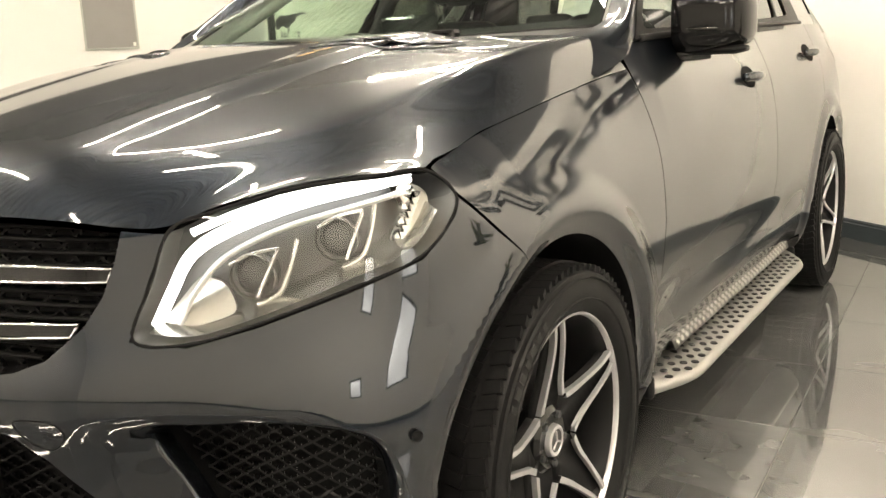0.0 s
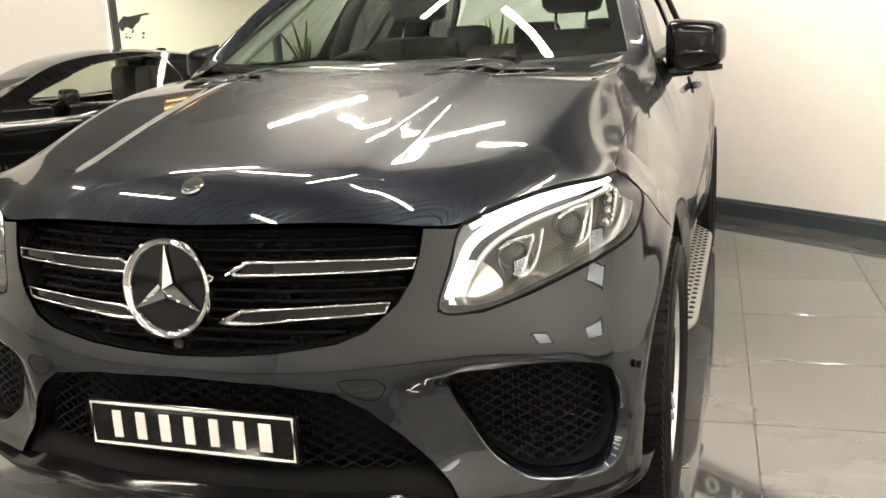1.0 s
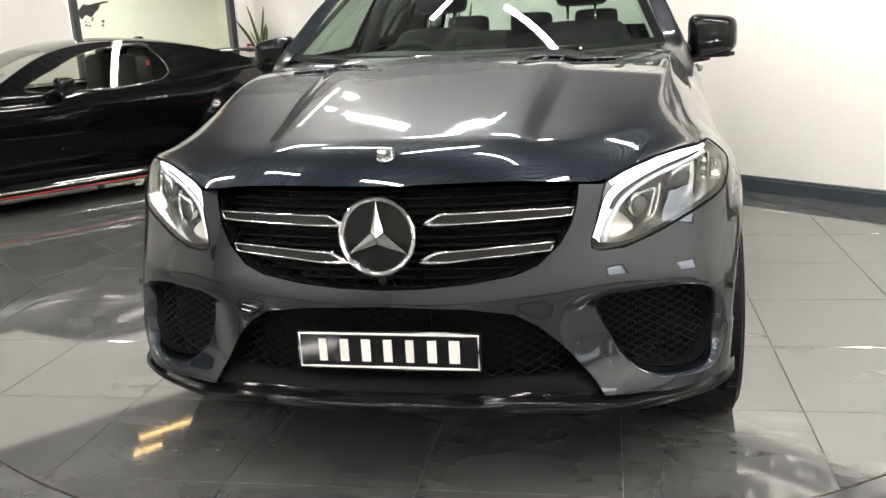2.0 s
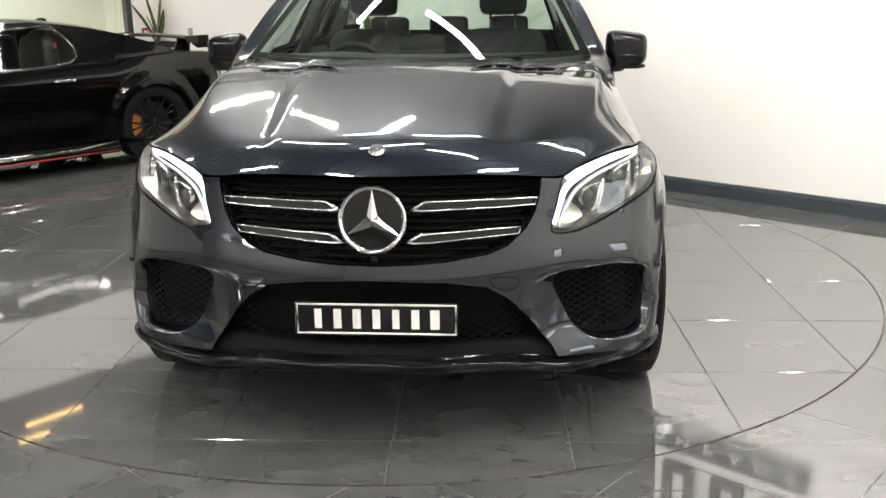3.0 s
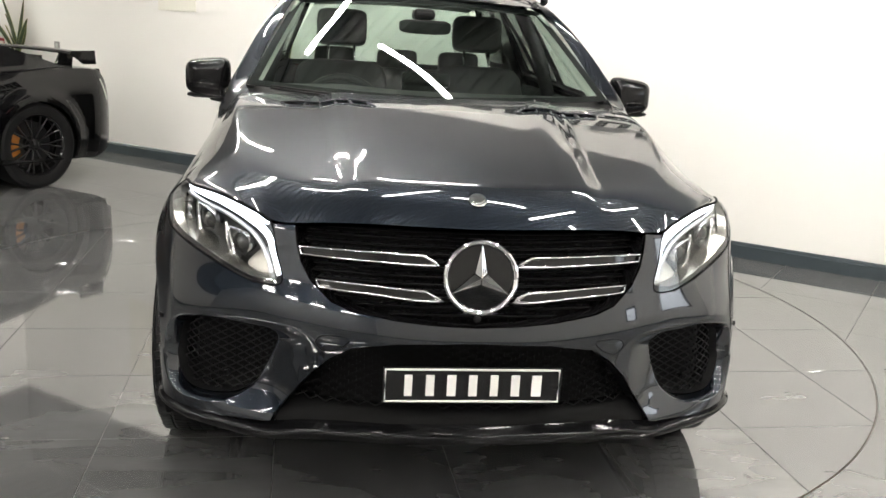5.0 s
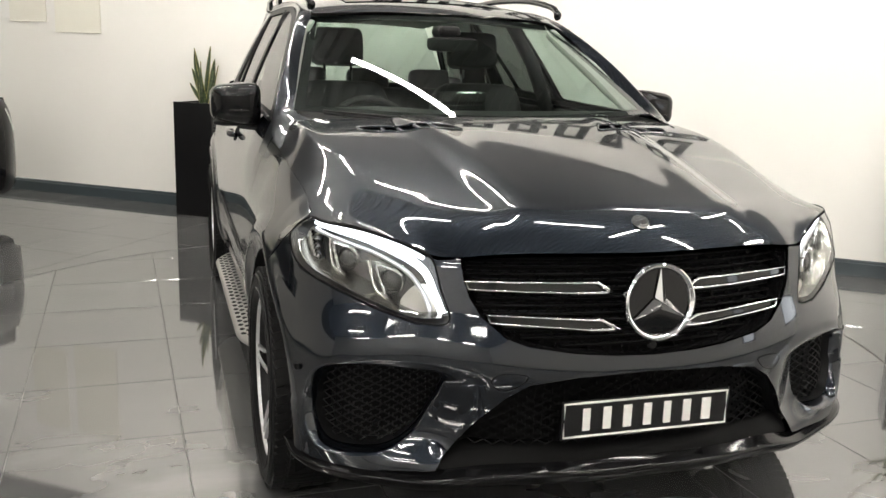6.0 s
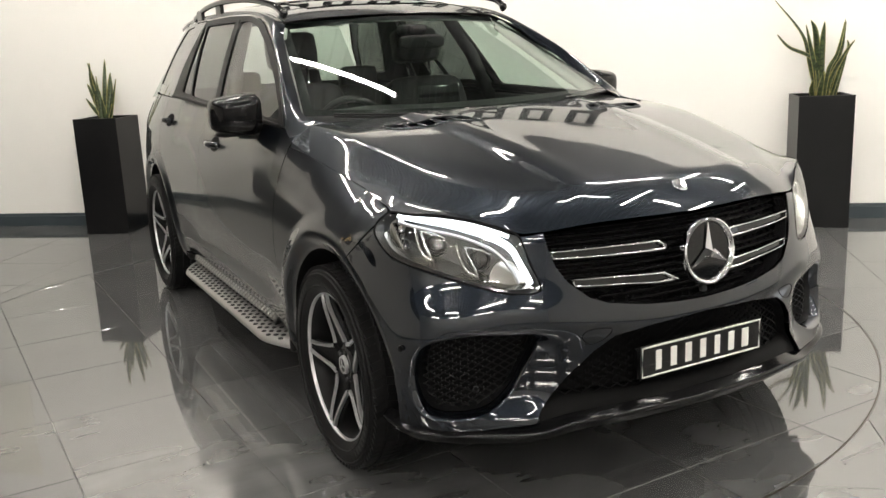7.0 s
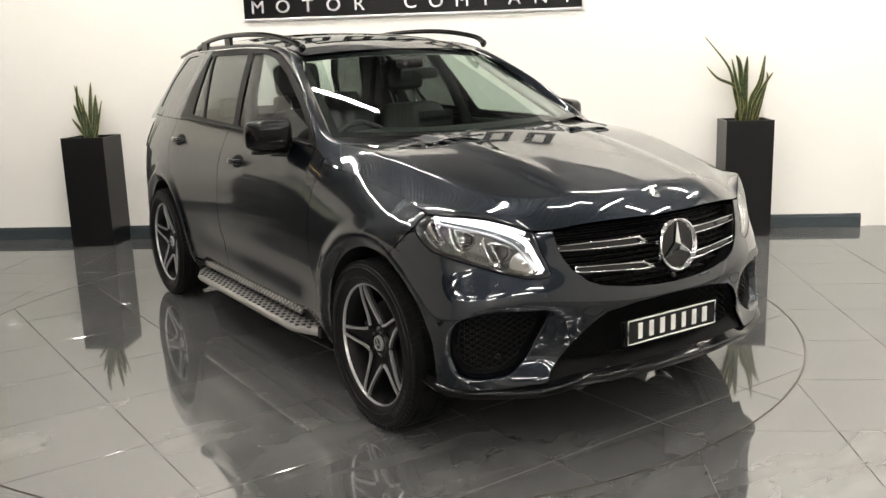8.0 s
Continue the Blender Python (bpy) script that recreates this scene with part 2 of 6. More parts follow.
RUBBER = material("tyre_rubber", (0.0065, 0.0065, 0.0068), rough=0.5, spec=0.2, vary=0.3, scale=14, bump=0.0006, bump_scale=300)
SIDEWALL = material("raised_sidewall_rubber", (0.025, 0.025, 0.025), rough=0.5, spec=0.3)
STUD_RUBBER = material("stud_rubber", (0.015, 0.015, 0.016), rough=0.7)
ORANGE = material("orange_caliper_paint", (0.55, 0.20, 0.03), rough=0.35, coat=0.5)
RED = material("red_accent_paint", (0.30, 0.012, 0.015), rough=0.3, coat=0.6)
TAIL_RED = material("red_lamp_plastic", (0.35, 0.01, 0.012), rough=0.1, coat=1.0)
WHITE_LETTER = material("white_lettering", (0.82, 0.81, 0.77), rough=0.4, vary=0.04)
WALL_PAINT = material("white_wall_paint", (0.80, 0.785, 0.75), rough=0.7, vary=0.035, scale=1.2, bump=0.0006, bump_scale=220, rough_vary=0.08)
SKIRT = material("slate_skirting_paint", (0.045, 0.058, 0.066), rough=0.28, vary=0.18, scale=5, bump=0.0003, bump_scale=120)
CREAM = material("cream_wall_paint", (0.80, 0.775, 0.70), rough=0.7, vary=0.04, scale=2)
PANEL_GREY = material("grey_board", (0.26, 0.25, 0.24), rough=0.55, vary=0.06, scale=4)
FRAME_DARK = material("dark_grey_frame", (0.035, 0.036, 0.038), rough=0.4, vary=0.15, scale=12)
DARK_WALL = material("dark_grey_wall_paint", (0.055, 0.055, 0.056), rough=0.6, vary=0.08, scale=2)
GREY_WALL = material("grey_wall_paint", (0.50, 0.495, 0.48), rough=0.6, vary=0.08, scale=2, bump=0.0006, bump_scale=200)
DECK = material("corrugated_deck", (0.115, 0.118, 0.117), rough=0.5, metal=0.3, vary=0.15, scale=3)
PLANTER = material("black_planter", (0.007, 0.007, 0.0075), rough=0.30, spec=0.35, vary=0.25, scale=6, bump=0.0004, bump_scale=160)
SOIL = material("potting_soil", (0.035, 0.024, 0.016), rough=0.95, vary=0.5, scale=50, bump=0.01, bump_scale=70)
GROUT = material("grout", (0.29, 0.286, 0.275), rough=0.8, vary=0.15, scale=20)
RING_METAL = material("turntable_edge_metal", (0.10, 0.075, 0.055), rough=0.35, metal=0.9, vary=0.5, scale=9)
LEATHER = material("dark_leather", (0.010, 0.010, 0.0105), rough=0.5, spec=0.25, vary=0.25, scale=18, bump=0.0008, bump_scale=350)
HEADLINER = material("grey_headliner", (0.36, 0.37, 0.35), rough=0.9, vary=0.06, scale=30)
LIGHT_TRIM = material("light_pillar_trim", (0.42, 0.44, 0.40), rough=0.7, vary=0.05, scale=10)
TUBE_LIGHT = material("led_tube", (0.9, 0.9, 0.9), emit=(1.0, 0.955, 0.88), strength=TUBE_POWER)
DRL = material("daytime_light_guide", (0.9, 0.9, 0.9), emit=(0.86, 0.92, 1.0), strength=5.2)
WARM_LIGHT = material("warm_strip_light", (0.9, 0.8, 0.6), emit=(1.0, 0.62, 0.22), strength=9.0)
DAYLIGHT = material("overcast_daylight", (0.8, 0.85, 0.9), emit=(0.93, 0.96, 1.0), strength=1.8)


def street_haze(m):
    """Uneven daylight: a paler sky over a duller, mottled street."""
    t, b = m.node_tree, m.node_tree.nodes["Principled BSDF"]
    tc, sp, no, gr, mu = [t.nodes.new("ShaderNode" + k) for k in ("TexCoord", "SeparateXYZ", "TexNoise", "MapRange", "Math")]
    t.links.new(tc.outputs["Object"], sp.inputs["Vector"])
    t.links.new(tc.outputs["Object"], no.inputs["Vector"])
    no.inputs["Scale"].default_value, no.inputs["Detail"].default_value = .9, 3
    gr.inputs["From Min"].default_value, gr.inputs["From Max"].default_value = .2, 2.2
    gr.inputs["To Min"].default_value, gr.inputs["To Max"].default_value = 2.0, 8.5
    t.links.new(sp.outputs["Z"], gr.inputs["Value"])
    mu.operation = "MULTIPLY"
    t.links.new(gr.outputs["Result"], mu.inputs[0])
    t.links.new(no.outputs["Fac"], mu.inputs[1])
    t.links.new(mu.outputs[0], b.inputs["Emission Strength"])


street_haze(DAYLIGHT)


def glass_material(name, color, rough=0.0, ior=1.45):
    m = bpy.data.materials.new(name)
    m.use_nodes = True
    t = m.node_tree
    t.nodes.clear()
    o, mix, tr, gl, fr = [t.nodes.new(k) for k in ("ShaderNodeOutputMaterial", "ShaderNodeMixShader", "ShaderNodeBsdfTransparent", "ShaderNodeBsdfGlossy", "ShaderNodeLayerWeight")]
    tr.inputs["Color"].default_value = (*color, 1)
    gl.inputs["Roughness"].default_value = rough
    fr.inputs["Blend"].default_value = 0.5
    f0 = 2 * ((ior - 1) / (ior + 1)) ** 2          # both faces of the pane
    pw, rg = t.nodes.new("ShaderNodeMath"), t.nodes.new("ShaderNodeMapRange")
    pw.operation = "POWER"
    pw.inputs[1].default_value = 5.0
    rg.inputs["To Min"].default_value, rg.inputs["To Max"].default_value = f0, 0.95
    t.links.new(fr.outputs["Facing"], pw.inputs[0])
    t.links.new(pw.outputs[0], rg.inputs["Value"])
    t.links.new(rg.outputs["Result"], mix.inputs["Fac"])
    t.links.new(tr.outputs["BSDF"], mix.inputs[1])
    t.links.new(gl.outputs["BSDF"], mix.inputs[2])
    t.links.new(mix.outputs["Shader"], o.inputs["Surface"])
    return m


SCREEN_GLASS = glass_material("windscreen_glass", (0.66, 0.79, 0.71), ior=1.6)
COUPE_GLASS = glass_material("coupe_glass", (0.80, 0.82, 0.76), ior=1.35)
DARK_GLASS = glass_material("privacy_glass", (0.16, 0.17, 0.165), ior=1.6)
SIDE_GLASS = glass_material("side_glass", (0.74, 0.80, 0.77), ior=1.6)
LAMP_GLASS = glass_material("lamp_lens", (0.94, 0.95, 0.95), ior=1.46)
ROOM_GLASS = glass_material("door_glass", (0.86, 0.9, 0.87), ior=1.45)


def tile_material():
    """Polished dark porcelain with soft marbling."""
    m = material("polished_porcelain_tile", (0.10, 0.098, 0.095), rough=0.07, spec=1.0, ior=1.92)
    t, b = m.node_tree, m.node_tree.nodes["Principled BSDF"]
    tc, no, wv, mx, inf = [t.nodes.new("ShaderNode" + k) for k in ("NewGeometry", "TexNoise", "TexNoise", "Mix", "ObjectInfo")]
    mx.data_type = "RGBA"
    no.inputs["Scale"].default_value, no.inputs["Detail"].default_value, no.inputs["Distortion"].default_value = 1.1, 7, 1.4
    wv.inputs["Scale"].default_value, wv.inputs["Detail"].default_value, wv.inputs["Distortion"].default_value = 4.0, 5, 0.5
    t.links.new(tc.outputs["Position"], no.inputs["Vector"])
    mp = t.nodes.new("ShaderNodeMapping")
    mp.inputs["Rotation"].default_value, mp.inputs["Scale"].default_value = (0, 0, .5), (.5, 1.5, 1)
    t.links.new(tc.outputs["Position"], mp.inputs["Vector"])
    t.links.new(mp.outputs["Vector"], wv.inputs["Vector"])
    ad = t.nodes.new("ShaderNodeMath")
    ad.operation = "MULTIPLY"
    t.links.new(no.outputs["Fac"], ad.inputs[0])
    t.links.new(wv.outputs["Fac"], ad.inputs[1])
    rg = t.nodes.new("ShaderNodeMapRange")
    rg.inputs["From Min"].default_value, rg.inputs["From Max"].default_value = 0.12, 0.42
    t.links.new(ad.outputs[0], rg.inputs["Value"])
    mx.inputs["A"].default_value, mx.inputs["B"].default_value = (0.080, 0.0807, 0.0807, 1), (0.140, 0.1408, 0.1400, 1)
    t.links.new(rg.outputs["Result"], mx.inputs["Factor"])
    hs, r2 = t.nodes.new("ShaderNodeHueSaturation"), t.nodes.new("ShaderNodeMapRange")
    r2.inputs["To Min"].default_value, r2.inputs["To Max"].default_value = 0.9, 1.1
    t.links.new(inf.outputs["Random"], r2.inputs["Value"])
    t.links.new(r2.outputs["Result"], hs.inputs["Value"])
    t.links.new(mx.outputs["Result"], hs.inputs["Color"])
    t.links.new(hs.outputs["Color"], b.inputs["Base Color"])
    r3 = t.nodes.new("ShaderNodeMapRange")
    r3.inputs["To Min"].default_value, r3.inputs["To Max"].default_value = 0.038, 0.05
    t.links.new(wv.outputs["Fac"], r3.inputs["Value"])
    t.links.new(r3.outputs["Result"], b.inputs["Roughness"])
    return m


TILE = tile_material()


def leaf_material():
    m = material("snake_plant_leaf", (0.06, 0.11, 0.035), rough=0.4)
    t, b = m.node_tree, m.node_tree.nodes["Principled BSDF"]
    at, no, mx, wv = [t.nodes.new("ShaderNode" + k) for k in ("TexCoord", "TexNoise", "Mix", "TexWave")]
    mx.data_type = "RGBA"
    wv.bands_direction = "Z"
    wv.inputs["Scale"].default_value, wv.inputs["Distortion"].default_value, wv.inputs["Detail Scale"].default_value = 9.0, 9.0, 3.0
    t.links.new(at.outputs["Object"], wv.inputs["Vector"])
    mx.inputs["A"].default_value, mx.inputs["B"].default_value = (0.014, 0.026, 0.010, 1), (0.058, 0.080, 0.030, 1)
    t.links.new(wv.outputs["Color"], mx.inputs["Factor"])
    t.links.new(mx.outputs["Result"], b.inputs["Base Color"])
    return m


LEAF = leaf_material()
LEAF_EDGE = material("leaf_edge_yellow", (0.34, 0.31, 0.11), rough=0.45, vary=0.2, scale=20)

# ---- the showroom ----
def room_box(name, u0, u1, n0, n1, z0, z1, mat, label, kind="structure", category="", bevel=0.0):
    bm = box(u1 - u0, n1 - n0, z1 - z0, ((u0 + u1) / 2, (n0 + n1) / 2, (z0 + z1) / 2), bevel)
    me = bpy.data.meshes.new(name)
    bm.to_mesh(me)
    bm.free()
    me.materials.append(mat)
    ob = new(name, me)
    ob.matrix_world = ROOM
    return tagged(ob, label, category or name.split("_")[0], "", kind)


RIGHT_U, BACK_N = 5.6, -13.0
BAND_Z = 3.12                          # above this the walls are painted dark
DOOR0, DOOR1, DOOR_H = 2.16, 4.12, 2.10
room_box("wall_north", LEFT_U - .2, RIGHT_U, WALL_N, WALL_N + .2, 0, BAND_Z, WALL_PAINT, "smooth white painted showroom wall with a sign")
SILL_Z, EAST_H = 1.0, 1.85
PANES = [(.3, .8), (2.3, 3.5)]                        # the windows of the east wall
for n0, n1 in zip([BACK_N] + [b for a, b in PANES], [a for a, b in PANES] + [WALL_N + .2]):
    room_box("wall_east", RIGHT_U, RIGHT_U + .2, n0, n1, 0, CEIL, WALL_PAINT, "plain white painted showroom wall")
for n0, n1 in PANES:
    room_box("wall_east", RIGHT_U, RIGHT_U + .2, n0, n1, EAST_H, CEIL, WALL_PAINT, "white wall above a window")
    room_box("wall_east", RIGHT_U, RIGHT_U + .2, n0, n1, 0, SILL_Z, WALL_PAINT, "white wall below a window")
    glazing = thing("window_1", "small daylit window with slim dark frame", "window", kind="structure")
    glazing.matrix_world = ROOM
    for n_ in (n0 + .025, n1 - .025):
        part("window_post", box(.07, .05, EAST_H - SILL_Z, (RIGHT_U + .06, n_, (SILL_Z + EAST_H) / 2), .004), FRAME_DARK, glazing)
    for z_ in (SILL_Z + .03, EAST_H - .03):
        part("window_rail", box(.06, n1 - n0 - .10, .06, (RIGHT_U + .06, (n0 + n1) / 2, z_), .004), FRAME_DARK, glazing)
room_box("backdrop", RIGHT_U + 1.2, RIGHT_U + 1.22, -2.5, 6.0, -.1, 3.4, DAYLIGHT, "pale overcast daylight outside the windows", category="sky")
room_box("wall_south", LEFT_U - .2, RIGHT_U + .2, BACK_N - .2, BACK_N, 0, CEIL, GREY_WALL, "plain pale grey painted showroom wall")
room_box("wall_west", LEFT_U - .2, LEFT_U, BACK_N, DOOR0 - .04, 0, BAND_Z, WALL_PAINT, "white painted wall beside a glazed doorway")
room_box("wall_west", LEFT_U - .2, LEFT_U, DOOR1 + .04, WALL_N, 0, BAND_Z, WALL_PAINT, "narrow white wall between doorway and corner")
room_box("wall_west", LEFT_U - .2, LEFT_U, DOOR0 - .04, DOOR1 + .04, DOOR_H + .06, BAND_Z, WALL_PAINT, "white wall above the glazed doorway")


def skirting(name, length, m):
    """A skirting board with a stepped, chamfered top, along x."""
    prof = [(0, 0), (-.020, 0), (-.020, .088), (-.014, .093), (-.014, .104), (-.008, .112), (0, .112)]
    bm = bmesh.new()
    rings = [[bm.verts.new((x, y, z)) for y, z in prof] for x in (0, length)]
    for i in range(len(prof)):
        j = (i + 1) % len(prof)
        bm.faces.new((rings[0][i], rings[0][j], rings[1][j], rings[1][i]))
    bm.faces.new(rings[0][::-1])
    bm.faces.new(rings[1])
    me = bpy.data.meshes.new(name)
    bmesh.ops.recalc_face_normals(bm, faces=bm.faces[:])
    bm.to_mesh(me)
    bm.free()
    me.materials.append(SKIRT)
    ob = new(name, me)
    ob.matrix_world = m
    return tagged(ob, "dark slate painted skirting board with stepped top", "skirting", "", "structure")


skirting("baseboard", 2.30 - LEFT_U, ROOM @ pose(LEFT_U, WALL_N, 0))
skirting("baseboard", DOOR0 - .04 - BACK_N, ROOM @ pose(LEFT_U, BACK_N, 0, 0, 0, 90))
skirting("baseboard", RIGHT_U - LEFT_U, ROOM @ pose(RIGHT_U, BACK_N, 0, 0, 0, 180))
skirting("baseboard", WALL_N - BACK_N, ROOM @ pose(RIGHT_U, WALL_N, 0, 0, 0, -90))


room_box("wall_upper", LEFT_U - .2, RIGHT_U, WALL_N + .01, WALL_N + .2, BAND_Z, CEIL, DARK_WALL, "dark grey painted band above the white wall", category="wall")
room_box("wall_upper", LEFT_U - .2, LEFT_U - .01, BACK_N, WALL_N + .01, BAND_Z, CEIL, DARK_WALL, "dark grey painted band above the white wall", category="wall")

# ceiling: ribbed metal deck
pitch, depth_ = .155, .05
bm = bmesh.new()
us = []
for k in range(int((RIGHT_U - LEFT_U) / pitch) + 1):
    u = LEFT_U + k * pitch
    us += [(u, 0), (u + .07, 0), (u + .09, depth_), (u + .137, depth_)]
lo = [bm.verts.new((u, BACK_N, CEIL + d)) for u, d in us]
hi = [bm.verts.new((u, WALL_N, CEIL + d)) for u, d in us]
for i in range(len(us) - 1):
    bm.faces.new((lo[i], hi[i], hi[i + 1], lo[i + 1]))
me = bpy.data.meshes.new("ceiling")
bm.to_mesh(me)
bm.free()
me.materials.append(DECK)
ceiling = new("ceiling", me)
ceiling.matrix_world = ROOM
tagged(ceiling, "grey corrugated metal ceiling deck", "ceiling", "", "structure")
room_box("roof_slab", LEFT_U - .2, RIGHT_U + .2, BACK_N - .2, WALL_N + .2, CEIL + .06, CEIL + .16, DECK, "grey roof slab above the deck")

# light battens


def tube_lamp(u0, n0, u1, n1):
    """A slim led batten under the ceiling, between two points of the room's plan."""
    a, b = ROOM @ Vector((u0, n0, LAMP_Z)), ROOM @ Vector((u1, n1, LAMP_Z))
    ln = (b - a).length
    lamp = thing("ceiling_light", "slim white led batten on the ceiling", "light", group="ceiling battens")
    ang = math.atan2(b.y - a.y, b.x - a.x)
    lamp.matrix_world = Matrix.Translation((a + b) / 2) @ Matrix.Rotation(ang, 4, "Z")
    part("housing", box(ln, .06, .035, (0, 0, .030), .005), FRAME_DARK, lamp)
    d = np.linspace(-ln / 2 + .01, ln / 2 - .01, 3)
    part("diffuser", tube("diffuser", np.stack([d, 0 * d, 0 * d], 1), .030, 10), TUBE_LIGHT, lamp, "glowing white led diffuser")
    for d in (-ln * .35, ln * .35):
        part("hanger", tube("hanger", np.array([(d, 0, .04), (d, 0, CEIL - LAMP_Z)]), .004, 6), FRAME_DARK, lamp)
    part("end_cap", box(.012, .06, .06, (-ln / 2, 0, .015), .003), FRAME_DARK, lamp)
    part("end_cap", box(.012, .06, .06, (ln / 2, 0, .015), .003), FRAME_DARK, lamp)
    return lamp


for i in range(-2, 4):
    for j in range(-6, 1):
        u, n = -3.10 + 2.45 * i, 2.78 + 2.40 * j
        if j == -1 and i < 0:            # bare ceiling over the west half of this row
            continue
        if -7.0 < u < RIGHT_U - .4 and j > -2 and (i, j) != (1, 0):
            tube_lamp(u, n - .58, u, n + .58)
        if -7.0 < u + .62 and u + 1.80 < RIGHT_U - .3:
            tube_lamp(u + .66, n - .06, u + 1.82, n - .06)

# floor bed below the tiles
bm = bmesh.new()
bmesh.ops.create_grid(bm, x_segments=1, y_segments=1, size=.5)
bmesh.ops.transform(bm, matrix=pose((LEFT_U + RIGHT_U) / 2, (BACK_N + WALL_N) / 2, -.006) @ Matrix.Diagonal((RIGHT_U - LEFT_U + 8, WALL_N - BACK_N + .4, 1, 1)), verts=bm.verts)
me = bpy.data.meshes.new("floor")
bm.to_mesh(me)
bm.free()
me.materials.append(GROUT)
floor = new("floor", me)
floor.matrix_world = ROOM
tagged(floor, "polished dark grey porcelain tile floor with a round turntable", "floor", "", "structure")

# ---- the grey suv: its skin ----
PLAN = [(0, -.012), (.2, -.003), (.4, .035), (.55, .088), (.68, .160), (.80, .250), (.897, .365), (.950, .51), (.966, .72), (.968, .95),
        (.958, 1.4), (.952, 2.0), (.952, 2.6), (.953, 3.1), (.957, 3.6), (.942, 3.95), (.898, 4.27), (.815, 4.50), (.67, 4.67), (.4, 4.78), (0, 4.82)]
outline = np.array([(-x, y) for x, y in PLAN[:0:-1]] + PLAN)
girth = np.concatenate([[0], np.cumsum(np.hypot(*np.diff(outline, axis=0).T))])
girth -= girth[len(PLAN) - 1]
GIRTH_END = girth[-1]
plan_x, plan_y = spl(girth, outline[:, 0]), spl(girth, outline[:, 1])
nose_in = spl([.15, .22, .30, .40, .50, .58, .64, .70, .78, .86, .92, .98], [.075, .02, .008, .012, .010, .0, .0, .006, .018, .034, .053, .10])
side_in = spl([.15, .20, .28, .36, .46, .60, .75, .85, .93, 1.0, 1.06, 1.13, 1.20, 1.27], [.12, .09, .05, .022, .008, 0, 0, .006, .016, .03, .05, .083, .115, .15])
shoulder_in = spl([.15, .78, .86, .93, 1.0, 1.06, 1.13, 1.27], [0, 0, .006, .016, .026, .030, .026, .02])
belt_z = spl([1.06, 1.33, 1.70, 2.11, 2.6, 3.18, 4.31, 5.2], [.975, 1.043, 1.113, 1.152, 1.168, 1.184, 1.205, 1.205])
HUB_Z, HUBS = .365, (.817, 3.732)


def shell(s, z, depth=0.0):
    """The flank and nose of the body: s runs round the plan from the nose's centre, z is the height."""
    s, z = np.asarray(s, float), np.asarray(z, float)
    x, y, e = plan_x(s), plan_y(s), 1e-3
    tx, ty = plan_x(s + e) - plan_x(s - e), plan_y(s + e) - plan_y(s - e)
    ln = np.hypot(tx, ty)
    nx, ny = ty / ln, -tx / ln
    w = 1 - sm(.55, 1.15, np.abs(s))
    fore = sm(1.75, 1.15, y)
    lean = np.interp(y, [.32, .40, .46, .52, .7, .9, 1.1, 1.3, 1.5], [0, .030, .048, .060, .066, .051, .033, .019, .0])
    z0 = .83 + .09 * sm(.62, .42, y)
    seam_z = np.interp(y, [.4, .5, .7, .9, 1.1, 1.3, 1.5], [.975, .966, .995, 1.025, 1.053, 1.077, 1.095])
    low = np.where(z < .46, .25 + .75 * sm(.9, 1.6, y) + .9 * sm(1.3, 1.7, y) * sm(3.4, 3.0, y), 1.0)
    d = w * nose_in(z) + (1 - w) * (side_in(z) * low + fore * shoulder_in(z)) + lean * np.clip((z - z0) / (seam_z - z0), 0, 1.15) ** 2
    a_ = np.abs(s)
    shelf = .628 + .055 * sm(.1, .65, a_)
    d = d + (.012 * sm(shelf - .10, shelf + .22, z) + .014 * sm(shelf - .05, shelf + .10, z)) * sm(1.14, .80, a_)
    d = d + .040 * sm(.618, .560, z) * sm(.30, .42, z) * sm(.44, .64, a_) * sm(.90, .72, a_)
    d = d - .044 * sm(.62, .96, a_) * sm(1.20, .94, a_) * sm(.80, .42, z)
    door = sm(1.15, 1.6, y) * (1 - sm(2.8, 3.3, y))
    d = d + door * .020 * np.exp(-((z - .50 - .03 * (y - 2.2)) / .085) ** 2) + depth
    for hy in HUBS:
        r = np.hypot(y - hy, z - HUB_Z)
        d = d + (.024 * sm(.478, .415, r) - .015 * sm(.56, .478, r)) * sm(.86, 1.16, np.abs(s)) ** 2
    return np.stack([x - nx * d, y - ny * d, z + 0 * s], -1)


def glasshouse_x(y, z):
    return .86 - .40 * (z - 1.15) - .22 * (z - 1.15) ** 2 - .11 * np.clip((y - 3.2) / 1.3, 0, 2) ** 2


def flank_glass(side):
    def surf(y, z, depth=0.0):
        y, z = np.asarray(y, float), np.asarray(z, float)
        return np.stack([side * (glasshouse_x(y, z) - depth), y + 0 * z, z - depth * .4 + 0 * y], -1)
    return surf


def side_shell(side):
    return lambda s, z, depth=0.0: shell(side * np.asarray(s, float), z, depth)


def arc(sc, r, a0, a1, n=20):
    """Part of a wheel arch in the flank's plane, by degrees from the rear anticlockwise."""
    return [(sc + r * math.cos(radians(a)), HUB_Z + r * math.sin(radians(a))) for a in np.linspace(a0, a1, n)]


